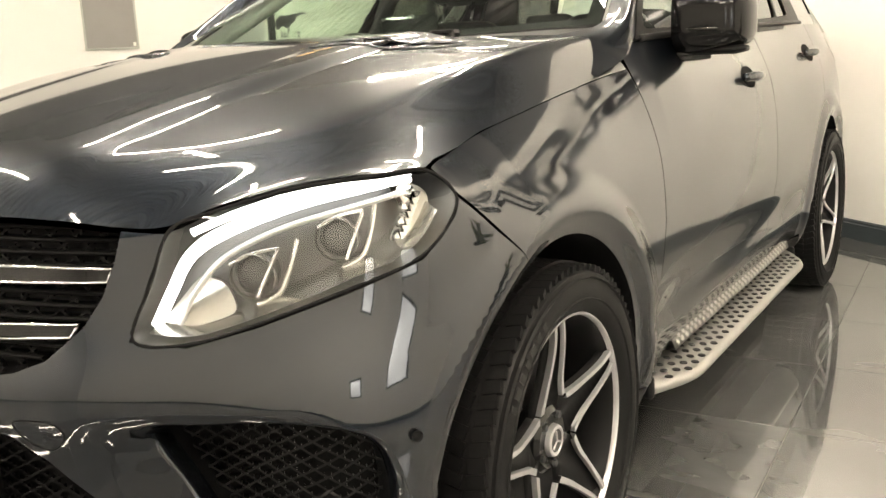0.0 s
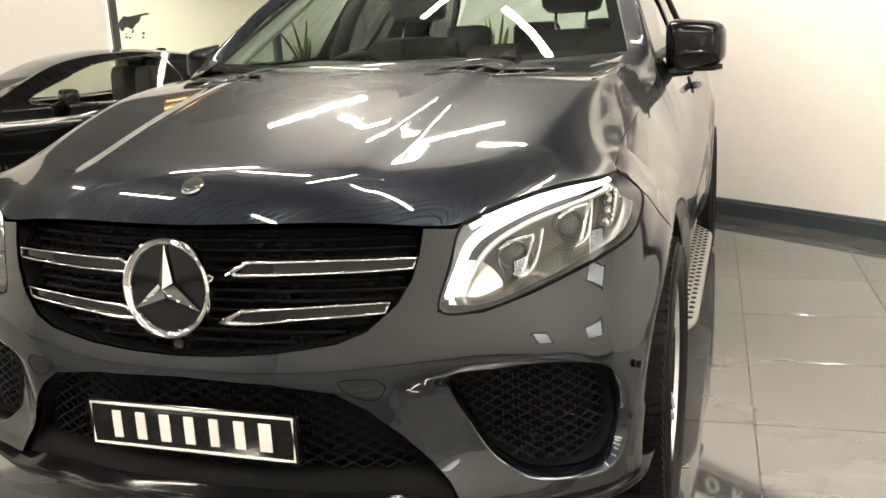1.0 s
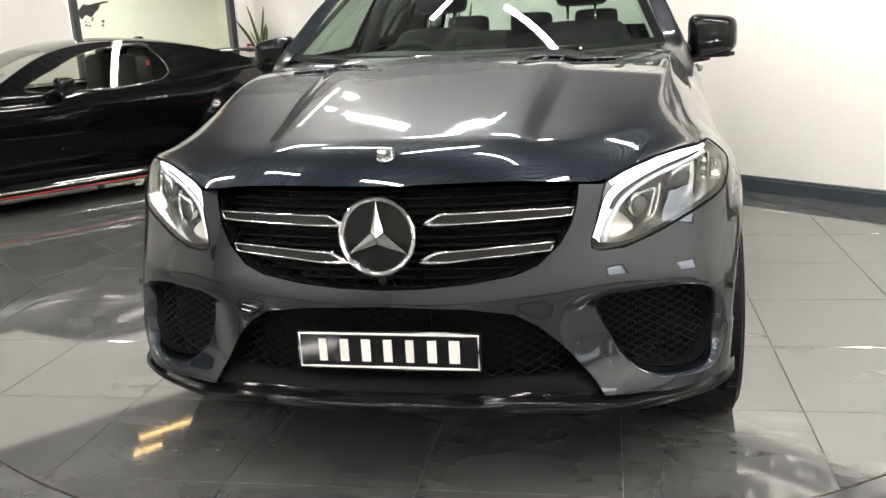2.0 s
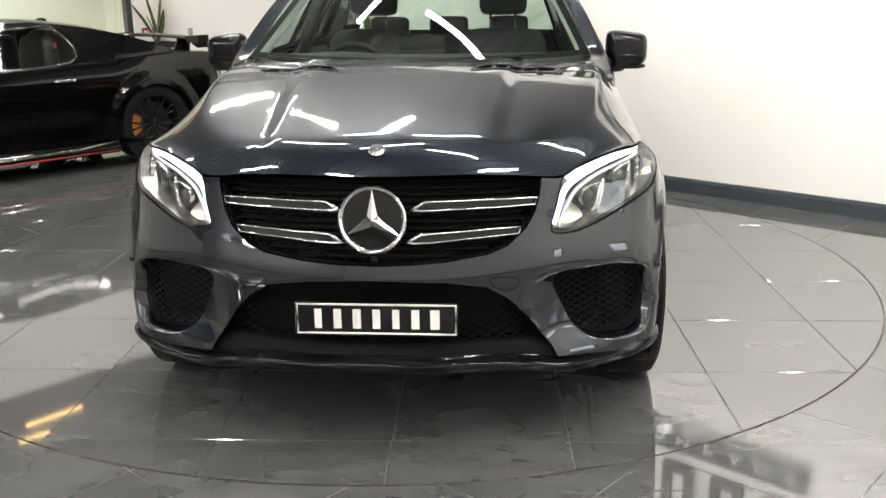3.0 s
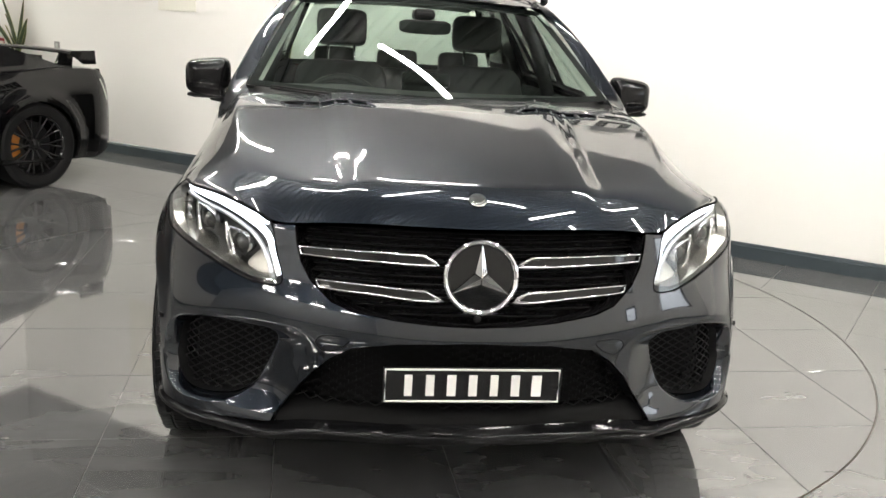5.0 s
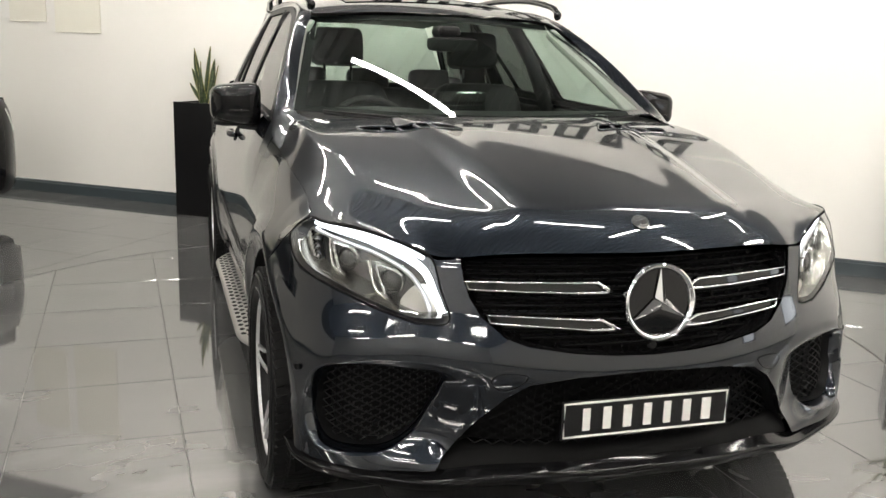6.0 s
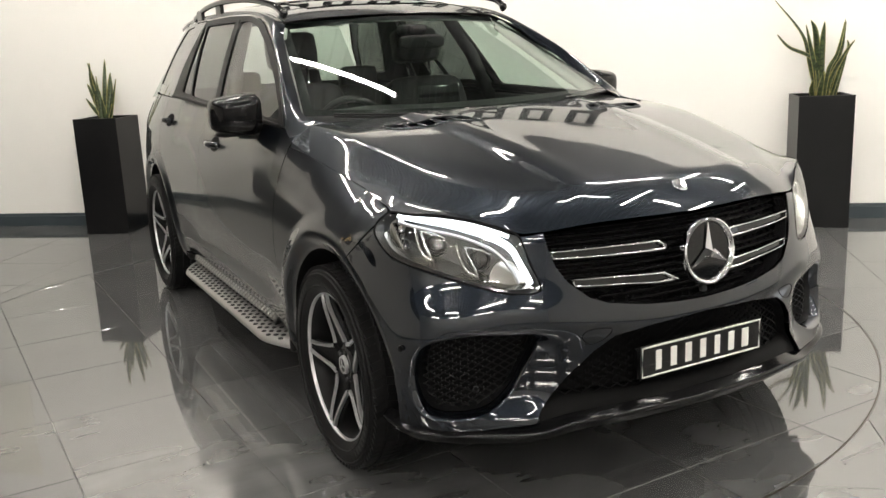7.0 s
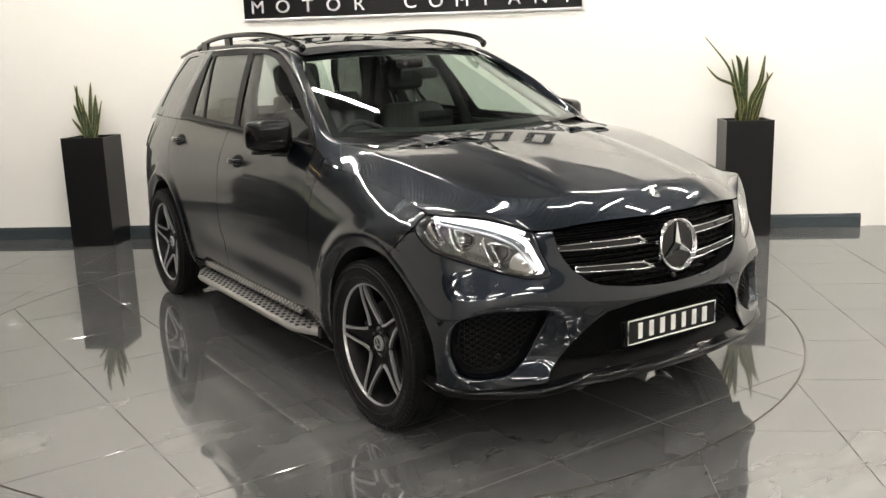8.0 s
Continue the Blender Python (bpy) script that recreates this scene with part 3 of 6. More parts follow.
suv = thing("suv", "dark graphite grey metallic suv with lit headlights on turntable", "car")
GRILLE = [(0, .646), (.12, .650), (.23, .659), (.359, .678), (.422, .700), (.49, .752), (.525, .80), (.545, .850), (.557, .898)]
LAMP = [(.577, .735), (.665, .727), (.779, .753), (.915, .793), (1.05, .835), (1.124, .89), (1.148, .93), (1.124, .957), (1.065, .964), (.88, .954), (.713, .922), (.640, .896), (.608, .819)]
INTAKE = [(.600, .587), (.70, .600), (.82, .600), (.925, .572), (.962, .50), (.955, .416), (.906, .362), (.775, .358), (.70, .40), (.652, .47)]
LOW = [(.60, .315), (.58, .357), (.543, .405), (.483, .475), (.415, .538), (.35, .577), (.22, .596), (0, .604)]
FRONT_ARCH, REAR_ARCH, ARCH_R = 1.449, 4.364, .430
HOOD_EDGE = [(0, .917), (.284, .920), (.45, .914), (.557, .904), (.64, .903), (.713, .929), (.88, .960), (1.06, .970), (1.14, .9635), (1.33, .9948), (1.53, 1.0248), (1.73, 1.0528), (1.93, 1.0758), (2.04, 1.087)]

# bumper
half = GRILLE + [(.634, .892), (.602, .819), (.571, .732), (.665, .722), (.779, .748), (.915, .788), (1.052, .830), (1.128, .888), (1.148, .915), (1.22, .85)] \
    + arc(FRONT_ARCH, ARCH_R, 110, 193, 24) + [(1.02, .300), (.80, .302), (.63, .310)] + LOW
loop = np.array(half + [(-s, z) for s, z in half[-2:0:-1]])
hole = smooth(INTAKE, 6)
hole_mid = np.array([.79, .485])
hole_wide = hole_mid + (hole - hole_mid) * 1.10 + (0, -.004)
bumper = part("front_bumper", skin("front_bumper", [loop, hole_wide, hole_wide * (-1, 1)], shell, .016, .002), PAINT, suv)



def inset_band(name, loop, surf, d0, d1, mat, parent, label=""):
    """A wall that leads from an opening's edge at depth d0 inwards to d1."""
    l = dense(loop, .03)
    p = np.stack([surf(l[:, 0], l[:, 1], d) for d in np.linspace(d0, d1, 4)])
    return part(name, grid_mesh(name, p, False, True), mat, parent, label)


def lattice(name, loop, surf, depth, pitch, width, slope, mat, parent, label=""):
    """Crossed diagonal bars over an opening, cut to its outline."""
    verts, faces = [], []
    lo, hi = loop.min(0), loop.max(0)
    for sgn in (1, -1):
        c0 = lo[1] - slope * (hi[0] - lo[0]) - .1
        for c in np.arange(c0, hi[1] + slope * (hi[0] - lo[0]) + .1, pitch):
            xs = np.arange(lo[0], hi[0], .012)
            zs = c + sgn * slope * (xs - (lo[0] + hi[0]) / 2)
            ok = inside(loop, np.stack([xs, zs], 1))
            for i in range(len(xs) - 1):
                if ok[i] and ok[i + 1]:
                    k = len(verts)
                    a, b = np.array([xs[i], xs[i], xs[i + 1], xs[i + 1]]), np.array([zs[i], zs[i], zs[i + 1], zs[i + 1]]) + np.array([-1, 1, 1, -1]) * width / 2
                    verts += list(surf(a, b, depth)) + list(surf(a, b + np.array([-1, 1, 1, -1]) * width * .3, depth + .008))
                    faces += [(k, k + 1, k + 2, k + 3), (k, k + 4, k + 5, k + 1), (k + 3, k + 2, k + 6, k + 7)]
    return part(name, make_mesh(name, verts, faces, flat=True), mat, parent, label)


for side in (1, -1):
    surf = side_shell(side)
    turns = np.linspace(0, math.pi / 2, 8)
    wide_d = dense(hole_wide, .02)
    roll = []
    for a in turns:
        c = wide_d + (hole_mid - wide_d) * (1 - 1 / 1.10) * math.sin(a)
        roll.append(surf(c[:, 0], c[:, 1], .042 * (1 - math.cos(a))))
    part("intake_roll", grid_mesh("intake_roll", np.stack(roll), False, True), PAINT, bumper)
    inset_band("intake_surround", hole, surf, .040, .105, SATIN_BLACK, bumper)
    part("intake_back", skin("intake_back", [hole], lambda a, b, d=0, f=surf: f(a, b, d + .105), .03, 0), GRILLE_BLACK, bumper)
    lattice("intake_mesh", hole, surf, .065, .024, .0045, .55, SATIN_BLACK, bumper, "black honeycomb intake mesh")
    c = surf(np.array([1.0]), np.array([.565]), -.002)[0]
    sensor = part("parking_sensor", lathe("parking_sensor", [(0, 0), (0, .007), (-.004, .0095), (-.006, .0095)], 18, "y"), SATIN_BLACK, bumper)
    sensor.matrix_local = Matrix.Translation(c) @ Matrix.Rotation(radians(55 * side), 4, "Z")
    c = surf(np.array([.79]), np.array([.415]), .045)[0]
    sensor = part("intake_sensor", lathe("intake_sensor", [(0, 0), (0, .008), (-.012, .010)], 18, "y"), SATIN_BLACK, bumper)
    sensor.matrix_local = Matrix.Translation(c) @ Matrix.Rotation(radians(35 * side), 4, "Z")
    # washer flap: a fine oval joint
    q = smooth([(.36, .602), (.43, .606), (.455, .585), (.43, .560), (.385, .572)], 6)
    part("washer_flap_joint", tube("washer_flap_joint", surf(q[:, 0], q[:, 1], .0), .0016, 5, True), MATT_BLACK, bumper)

# centre intake, its mesh and the lip below
low = np.array(LOW + [(-s, z) for s, z in LOW[-2::-1]])
inset_band("centre_intake_surround", low, shell, .018, .10, SATIN_BLACK, bumper)
part("centre_intake_back", skin("centre_intake_back", [low], lambda a, b, d=0: shell(a, b, d + .10), .04, 0), GRILLE_BLACK, bumper)
lattice("centre_intake_mesh", low, shell, .05, .026, .005, .5, MATT_BLACK, bumper, "black honeycomb intake mesh")
s_ = np.linspace(-.55, .55, 45)
bar = np.stack([shell(s_, np.full(45, z), d) for z, d in ((.405, .030), (.50, .030), (.505, .045), (.40, .045))], 1)
part("plate_holder", grid_mesh("plate_holder", bar[12:-12], False, True), SATIN_BLACK, bumper)
s_ = np.linspace(-.59, .59, 50)
band = np.stack([shell(s_, np.full(50, z), d) for z, d in ((.385, .075), (.378, .035), (.33, .020), (.29, .012))], 1)
part("lower_valance", grid_mesh("lower_valance", band), GRILLE_BLACK, bumper)
s_ = np.linspace(-1.10, 1.10, 90)
lip_z = spl([0, .3, .5, .63, .75, .9, 1.04, 1.12], [.300, .297, .284, .262, .266, .276, .288, .294])(np.abs(s_))
lip = np.stack([shell(s_, lip_z + z, d) for z, d in ((.046, .018), (.036, .006), (.029, -.008), (.024, -.015), (.017, -.016), (.004, -.009), (-.010, .004), (-.018, .03), (-.022, .14))], 1)
part("front_splitter", grid_mesh("front_splitter", lip), LIP_BLACK, suv, "gloss black front splitter")

# grille
grille_loop = np.array(GRILLE + [(.42, .909), (.284, .914), (0, .911), (-.284, .914), (-.42, .909)] + [(-s, z) for s, z in GRILLE[:0:-1]])
grille = part("grille", skin("grille", [grille_loop], lambda a, b, d=0: shell(a, b, d + .085), .04, 0), GRILLE_BLACK, suv, "black radiator grille with chrome fins")
inset_band("grille_surround", grille_loop, shell, .010, .09, GLOSS_BLACK, grille)
for z0 in np.arange(.665, .90, .021):
    zz = np.full(60, z0)
    sx = np.linspace(-.56, .56, 60)
    ok = inside(grille_loop, np.stack([sx, zz], 1))
    sx = np.linspace(sx[ok].min(), sx[ok].max(), 60)
    p = np.stack([shell(sx, zz + dz, d) for dz, d in ((0, .050), (.004, .056), (.002, .080), (-.003, .080), (-.004, .056))], 1)
    part("grille_slat", grid_mesh("grille_slat", p, False, True), GRILLE_BLACK, grille)
lattice("grille_mesh", grille_loop, shell, .060, .034, .004, .6, GRILLE_BLACK, grille)
for side in (1, -1):
    surf = side_shell(side)
    for out_t, out_b, in_t, in_b in (((.538, .840), (.528, .820), (.160, .840), (.112, .813)), ((.474, .755), (.463, .735), (.148, .741), (.098, .715))):
        ring = np.array([out_t, (out_t[0] * .6 + in_t[0] * .4, out_t[1] * .6 + in_t[1] * .4 + .002), in_t, in_b, (in_b[0] + .08, in_b[1] + .001), (out_b[0] * .5 + in_b[0] * .5, out_b[1] * .5 + in_b[1] * .5), out_b])
        d = dense(ring, .02)
        rad = .0027 + .0034 * np.clip((.24 - d[:, 0]) / .12, 0, 1)
        fin = part("grille_fin", tube("grille_fin", surf(d[:, 0], d[:, 1], .008), rad, 8, True), CHROME, grille, "chrome double grille fin")
        mid = np.array([out_t, in_t, in_b, out_b])
        part("fin_core", skin("fin_core", [mid], lambda a, b, dd=0, f=surf: f(a, b, dd + .016), .03, .01), GLOSS_BLACK, fin)

# emblem: a ring with three arms
emblem = part("emblem", lathe("emblem", [(.012, .0), (.010, .088), (.0, .092), (-.004, .0955), (-.006, .1), (-.003, .1045), (.006, .106), (.02, .104)], 72, "y"), CHROME, grille, "chrome ring emblem with three arms")
emblem.matrix_local = Matrix.Translation((0, -.012, .798)) @ Matrix.Rotation(radians(-6), 4, "X")
part("emblem_disc", lathe("emblem_disc", [(.006, 0.0), (.007, .090)], 48, "y"), GLOSS_BLACK, emblem, "glossy black emblem disc")
bm = bmesh.new()
for k in range(3):
    a = radians(90 + 120 * k)
    u, w = Vector((math.cos(a), 0, math.sin(a))), Vector((-math.sin(a), 0, math.cos(a)))
    tip, top = bm.verts.new(u * .092 + Vector((0, .0, 0))), bm.verts.new(Vector((0, -.014, 0)))
    l, r = bm.verts.new(u * .012 + w * .0165), bm.verts.new(u * .012 - w * .0165)
    base = bm.verts.new(Vector((0, .006, 0)))
    for f in ((tip, l, top), (tip, top, r), (tip, base, l), (tip, r, base), (l, base, top), (r, top, base)):
        bm.faces.new(f)
part("emblem_star", bm, CHROME, emblem)
cam_eye = part("camera_eye", lathe("camera_eye", [(-.006, 0), (-.005, .010), (0, .013), (.01, .013)], 20, "y"), GLOSS_BLACK, grille)
cam_eye.matrix_local = Matrix.Translation((0, .01, .672))

# plate
plate = part("number_plate", box(.52, .008, .111, (0, .012, .4715), .002), GLOSS_BLACK, suv, "black plate with white border and white bars")
rim = dense([(-.252, -.048), (.252, -.048), (.252, .048), (-.252, .048)], .05)
part("plate_border", tube("plate_border", np.stack([rim[:, 0], np.full(len(rim), .0075), rim[:, 1] + .4715], 1), .0036, 6, True), WHITE_LETTER, plate)
for k, w in enumerate((.034, .037, .039, .037, .034, .038, .044)):
    part("plate_bar", box(w * .66, .004, .064, (-.186 + k * .062, .0075, .4715), .001), WHITE_LETTER, plate)


edge = shell(*[np.array(c) for c in zip(*smooth(HOOD_EDGE, 24, False))])
FRONT_N = 7 * 24                       # up to here the edge is the nose and the lamp's brow, then the side joint
front_x, front_y, front_z = np.maximum.accumulate(edge[:FRONT_N + 1, 0]), edge[:FRONT_N + 1, 1], edge[:FRONT_N + 1, 2]
side_y = np.concatenate([[-.2], edge[FRONT_N:, 1]])
side_x = np.concatenate([[edge[FRONT_N, 0] - .12 * (edge[FRONT_N, 1] + .2)], edge[FRONT_N:, 0]])
side_z = np.concatenate([[edge[FRONT_N, 2] - .24 * (edge[FRONT_N, 1] + .2)], edge[FRONT_N:, 2]])
REAR_Y0, REAR_DY = 1.12, .30


def eased(xs, ys, step, width, mirror=False):
    """A soft spline through a table: a running mean of the given width, with stations every step."""
    g = np.arange(xs[0], xs[-1] + step / 2, step)
    w = np.linspace(-2, 2, 41)
    k = np.exp(-w ** 2)
    q = g[:, None] + w[None] * width
    if mirror:
        q = np.abs(q)
    v = np.interp(q, xs, ys)
    v = v + np.where(q > xs[-1], (q - xs[-1]) * (ys[-1] - np.interp(xs[-1] - .05, xs, ys)) / .05, 0)
    v = v + np.where(q < xs[0], (q - xs[0]) * (np.interp(xs[0] + .05, xs, ys) - ys[0]) / .05, 0)
    return spl(g, (v * k).sum(1) / k.sum())


keep = np.concatenate([[True], np.diff(front_x) > 1e-5])
lip_y, lip_h = eased(front_x[keep], front_y[keep], .04, .028, True), eased(front_x[keep], front_z[keep], .04, .028, True)
joint_x, joint_z = eased(side_y, side_x, .10, .05), eased(side_y, side_z, .10, .05)
fold_x = spl([-.2, 0, .3, .5, .7, .9, 1.1, 1.45], [.44, .50, .60, .685, .73, .76, .775, .79])      # the hood's side fold
fold_z = spl([-.2, 0, .15, .3, .5, .7, .9, 1.1, 1.45], [.885, .935, .9715, 1.0060, 1.0515, 1.0955, 1.135, 1.161, 1.178])
crown_z = spl([-.1, .07, .122, .2, .35, .6, .9, 1.1, 1.45], [.950, .9935, 1.0072, 1.0265, 1.0625, 1.1165, 1.171, 1.198, 1.225])


def hood_surf(x, y, depth=0.0):
    x, y = np.asarray(x, float), np.asarray(y, float)
    ax = np.abs(x)
    xs, zs = joint_x(y), joint_z(y)
    r = np.clip(ax / xs, 0, 1)
    xc, zc = fold_x(y), fold_z(y)
    top = zc + (crown_z(y) - zc) * (1 - (ax / xc) ** 2)
    drop = zc - (zc - zs) * (ax - xc) / np.maximum(xs - xc, .03)
    z = .5 * (top + drop - np.sqrt((top - drop) ** 2 + .013 ** 2)) + .0025
    xk = .338 + .075 * (y - .1)
    z = z + .012 * sm(.02, .4, y) * (sm(xk + .060, xk - .010, ax) - 1) * (1 - r ** 4) + .004 * sm(.05, .4, y) * np.exp(-((ax - xk + .05) / .05) ** 2)
    yf, zf = lip_y(ax), lip_h(ax)
    t = np.clip((y - yf) / (.15 + .10 * sm(.30, .80, ax)), -.5, 1)
    g = 1 - (1 - t) ** 3
    z = zf + (z - zf) * (g + (1 - g) * sm(front_x[-1] - .06, front_x[-1] + .02, ax))
    return np.stack([x + 0 * y, y + 0 * x, z - depth], -1)


rear = [(x, REAR_Y0 + REAR_DY * (x / .86) ** 2) for x in np.linspace(edge[-1, 0], -edge[-1, 0], 40)]
front = [(x, y) for x, y in edge[::4, :2]]
hood_loop = np.array([(-x, y) for x, y in front[::-1]] + front[1:] + rear[1:-1])


def vent_loop(side, grow=0.0):
    v = rounded([(.258, .922), (.296, 1.005), (.560, 1.075), (.612, 1.069), (.582, .998)], .016)
    c = v.mean(0)
    return (c + (v - c) * (1 + grow)) * (side, 1)


hood = part("hood", skin("hood", [hood_loop, vent_loop(1), vent_loop(-1)], hood_surf, .0080, .010), PAINT, suv)
for side in (1, -1):
    vl = vent_loop(side)
    vp = dense(vl, .02)
    part("vent_rim", tube("vent_rim", hood_surf(vp[:, 0], vp[:, 1], -.001), .0042, 8, True), PAINT, hood)
    part("vent_floor", skin("vent_floor", [vl], lambda a, b, d=0: hood_surf(a, b, d + .022), .03, 0), MATT_BLACK, hood, "black hood air vent")
    inset_band("vent_wall", vl, hood_surf, .0, .024, PAINT, hood)
    for k in range(1, 5):
        t = k / 5
        a, b = np.array([.300 + .272 * t, 1.005 + .066 * t]), np.array([.276 + .306 * t, .922 + .076 * t])
        pth = np.linspace(a, b, 8)
        part("vent_fin", tube("vent_fin", hood_surf(pth[:, 0] * side, pth[:, 1], .003), .0055, 8, flat=1.3), PAINT, hood)
badge = part("hood_badge", lathe("hood_badge", [(.006, 0), (.0055, .018), (.004, .0195), (.0038, .024), (.0, .027)], 40, "z"), CHROME, hood, "round chrome hood badge")
badge.matrix_local = Matrix.Translation(hood_surf(np.array([0.0]), np.array([.126]))[0]) @ Matrix.Rotation(radians(32), 4, "X")

# fenders, doors, quarters
SEAM_FD = [(2.046, 1.146), (2.05, 1.05), (2.062, .9), (2.055, .72), (2.01, .55), (1.94, .42), (1.905, .33)]
fender_loop = [(1.153, .921), (1.152, .935), (1.138, .960), (1.33, .9955), (1.53, 1.0255), (1.73, 1.0535), (1.93, 1.0765), (2.044, 1.0885)] + SEAM_FD[1:] + arc(FRONT_ARCH, ARCH_R, -5, 110, 36) + [(1.224, .855)]
sd = np.array(SEAM_FD) + (.004, 0)
top_f = [(s, float(belt_z(s))) for s in np.linspace(3.298, 2.2, 12)]
front_door_loop = np.array([tuple(p) for p in sd] + [(2.4, .33), (2.9, .33), (3.25, .33), (3.285, .5), (3.298, .8)] + top_f)
top_r = [(s, float(belt_z(s))) for s in np.linspace(4.245, 3.40, 10)]
rear_door_loop = np.array([(3.302, .8), (3.289, .5), (3.254, .33), (3.6, .33)] + arc(REAR_ARCH, .490, 183, 112, 14) + [(4.215, .93), (4.245, 1.05)] + top_r + [(3.302, float(belt_z(3.30)))])
quarter_loop = np.array([(4.249, 1.05), (4.219, .93)] + arc(REAR_ARCH, .493, 112, 183, 14) + [(3.90, .30)] + arc(REAR_ARCH, ARCH_R, 190, -10, 40)[::1] + [(4.95, .30), (5.15, .30), (5.16, .7), (5.16, 1.205)]
                        + [(s, float(belt_z(s))) for s in np.linspace(5.0, 4.249, 8)])
WIN_F = rounded([(2.705, 1.607), (2.55, 1.607), (2.34, 1.572), (2.09, 1.487), (1.79, 1.346), (1.60, 1.235), (1.555, 1.185), (2.51, 1.206)], .035)
WIN_R = rounded([(3.365, 1.604), (2.79, 1.610), (2.59, 1.212), (3.10, 1.230)], .030)
WIN_T = rounded([(3.435, 1.602), (3.400, 1.603), (3.13, 1.232), (3.345, 1.243)], .018)
WIN_Q = rounded([(3.72, 1.612), (4.00, 1.600), (4.17, 1.46), (4.30, 1.262), (3.97, 1.258)], .035)
for side in (1, -1):
    surf, gsurf = side_shell(side), flank_glass(side)
    part("fender", skin("fender", [np.array(fender_loop)], surf, .015), PAINT, suv)
    part("front_door", skin("front_door", [front_door_loop], surf, .024), PAINT, suv)
    part("rear_door", skin("rear_door", [rear_door_loop], surf, .024), PAINT, suv)
    part("quarter_panel", skin("quarter_panel", [quarter_loop], surf, .026), PAINT, suv)
    s_ = np.linspace(GIRTH_END - .002, 5.164, 24)
    part("rear_panel", grid_mesh("rear_panel", np.stack([surf(s_, np.full(24, z)) for z in np.linspace(.3, 1.2, 14)])), PAINT, suv)
    part("tail_lamp", skin("tail_lamp", [smooth([(5.0, .99), (4.97, 1.10), (5.05, 1.15), (5.4, 1.14), (5.42, 1.0), (5.2, .97)], 5)], lambda a, b, d=0, f=surf: f(a, b, d - .006), .03, .02), TAIL_RED, suv)
    part("sill", grid_mesh("sill", np.stack([surf(np.linspace(1.88, 3.92, 40), np.full(40, z), d) for z, d in ((.328, .0), (.30, .004), (.25, .01), (.235, .05), (.235, .3))], 1)), SATIN_BLACK, suv)
    # arch lips and liners
    for sc, hy in ((FRONT_ARCH, HUBS[0]), (REAR_ARCH, HUBS[1])):
        a = np.array(arc(sc, ARCH_R, 200, -20, 44))
        b = np.array(arc(sc, ARCH_R - .004, 200, -20, 44))
        p = np.stack([surf(a[:, 0], a[:, 1], .002), surf(b[:, 0], b[:, 1], .03), surf(b[:, 0], b[:, 1], .12), surf(b[:, 0], b[:, 1], .42)], 1)
        part("arch_liner", grid_mesh("arch_liner", p), MATT_BLACK, suv)
    # belt moulding, window frame and panes
    y_ = np.linspace(1.50, 3.56, 50)
    p = np.stack([np.full(50, 0.0), y_, belt_z(y_ + .632) + .008], 1)
    p[:, 0] = side * (glasshouse_x(p[:, 1], p[:, 2]) + .002)
    part("belt_moulding", tube("belt_moulding", p, .009, 8), SATIN_BLACK, suv)
    frame_loop = [(1.47, 1.160), (1.62, 1.275), (1.806, 1.396), (2.05, 1.505), (2.291, 1.592), (2.558, 1.632), (2.952, 1.643), (3.44, 1.636), (3.55, 1.40), (3.58, 1.20), (3.2, 1.185), (2.6, 1.170), (2.0, 1.155)]
    part("window_frame", skin("window_frame", [np.array(frame_loop), WIN_F, WIN_R, WIN_T], gsurf, .03), SATIN_BLACK, suv)
    for nm, w, mt in (("front_side_window", WIN_F, SIDE_GLASS), ("rear_side_window", WIN_R, DARK_GLASS), ("rear_vent_window", WIN_T, DARK_GLASS)):
        pane = part(nm, skin(nm, [w], lambda a, b, d=0, f=gsurf: f(a, b, d + .006), .06, 0), mt, suv)
        pane.visible_shadow = False
    dp = [(3.45, 1.640), (3.9, 1.634), (4.10, 1.612), (4.26, 1.44), (4.38, 1.200), (3.95, 1.190), (3.585, 1.190), (3.555, 1.40)]
    part("rear_pillar", skin("rear_pillar", [np.array(dp), WIN_Q], gsurf, .03), PAINT, suv)
    part("quarter_window", skin("quarter_window", [WIN_Q], lambda a, b, d=0, f=gsurf: f(a, b, d + .004), .06, 0), DARK_GLASS, suv)


def screen(u, v, depth=0.0):
    """The windscreen: u across, v from the cowl up to the roof."""
    u, v = np.asarray(u, float), np.asarray(v, float)
    x = u * (.765 + (.590 - .765) * v)
    y = (1.235 + .225 * u ** 2) * (1 - v) + (2.115 + .07 * u ** 2) * v
    z = (1.186 + .016 * u ** 2) * (1 - v) + (1.600 - .022 * u ** 2) * v
    b = .006 * np.sin(np.pi * v)
    return np.stack([x, y - b * .4 + depth * .4, z + b - depth], -1)


SCREEN_LOOP = np.array([(u, 0) for u in np.linspace(-1, 1, 21)] + [(u, 1) for u in np.linspace(1, -1, 21)])
pane = part("windscreen", skin("windscreen", [SCREEN_LOOP], screen, .07, 0), SCREEN_GLASS, suv, "greenish laminated windscreen")
pane.visible_shadow = False
border = np.array([(-.955, .055), (0, .035), (.955, .055), (.95, .5), (.945, .93), (.5, .955), (0, .95), (-.5, .955), (-.945, .93), (-.95, .5)])
part("windscreen_border", skin("windscreen_border", [SCREEN_LOOP * (1.004, 1), border], lambda a, b, d=0: screen(a, b, d + .005), .05, 0), MATT_BLACK, suv)

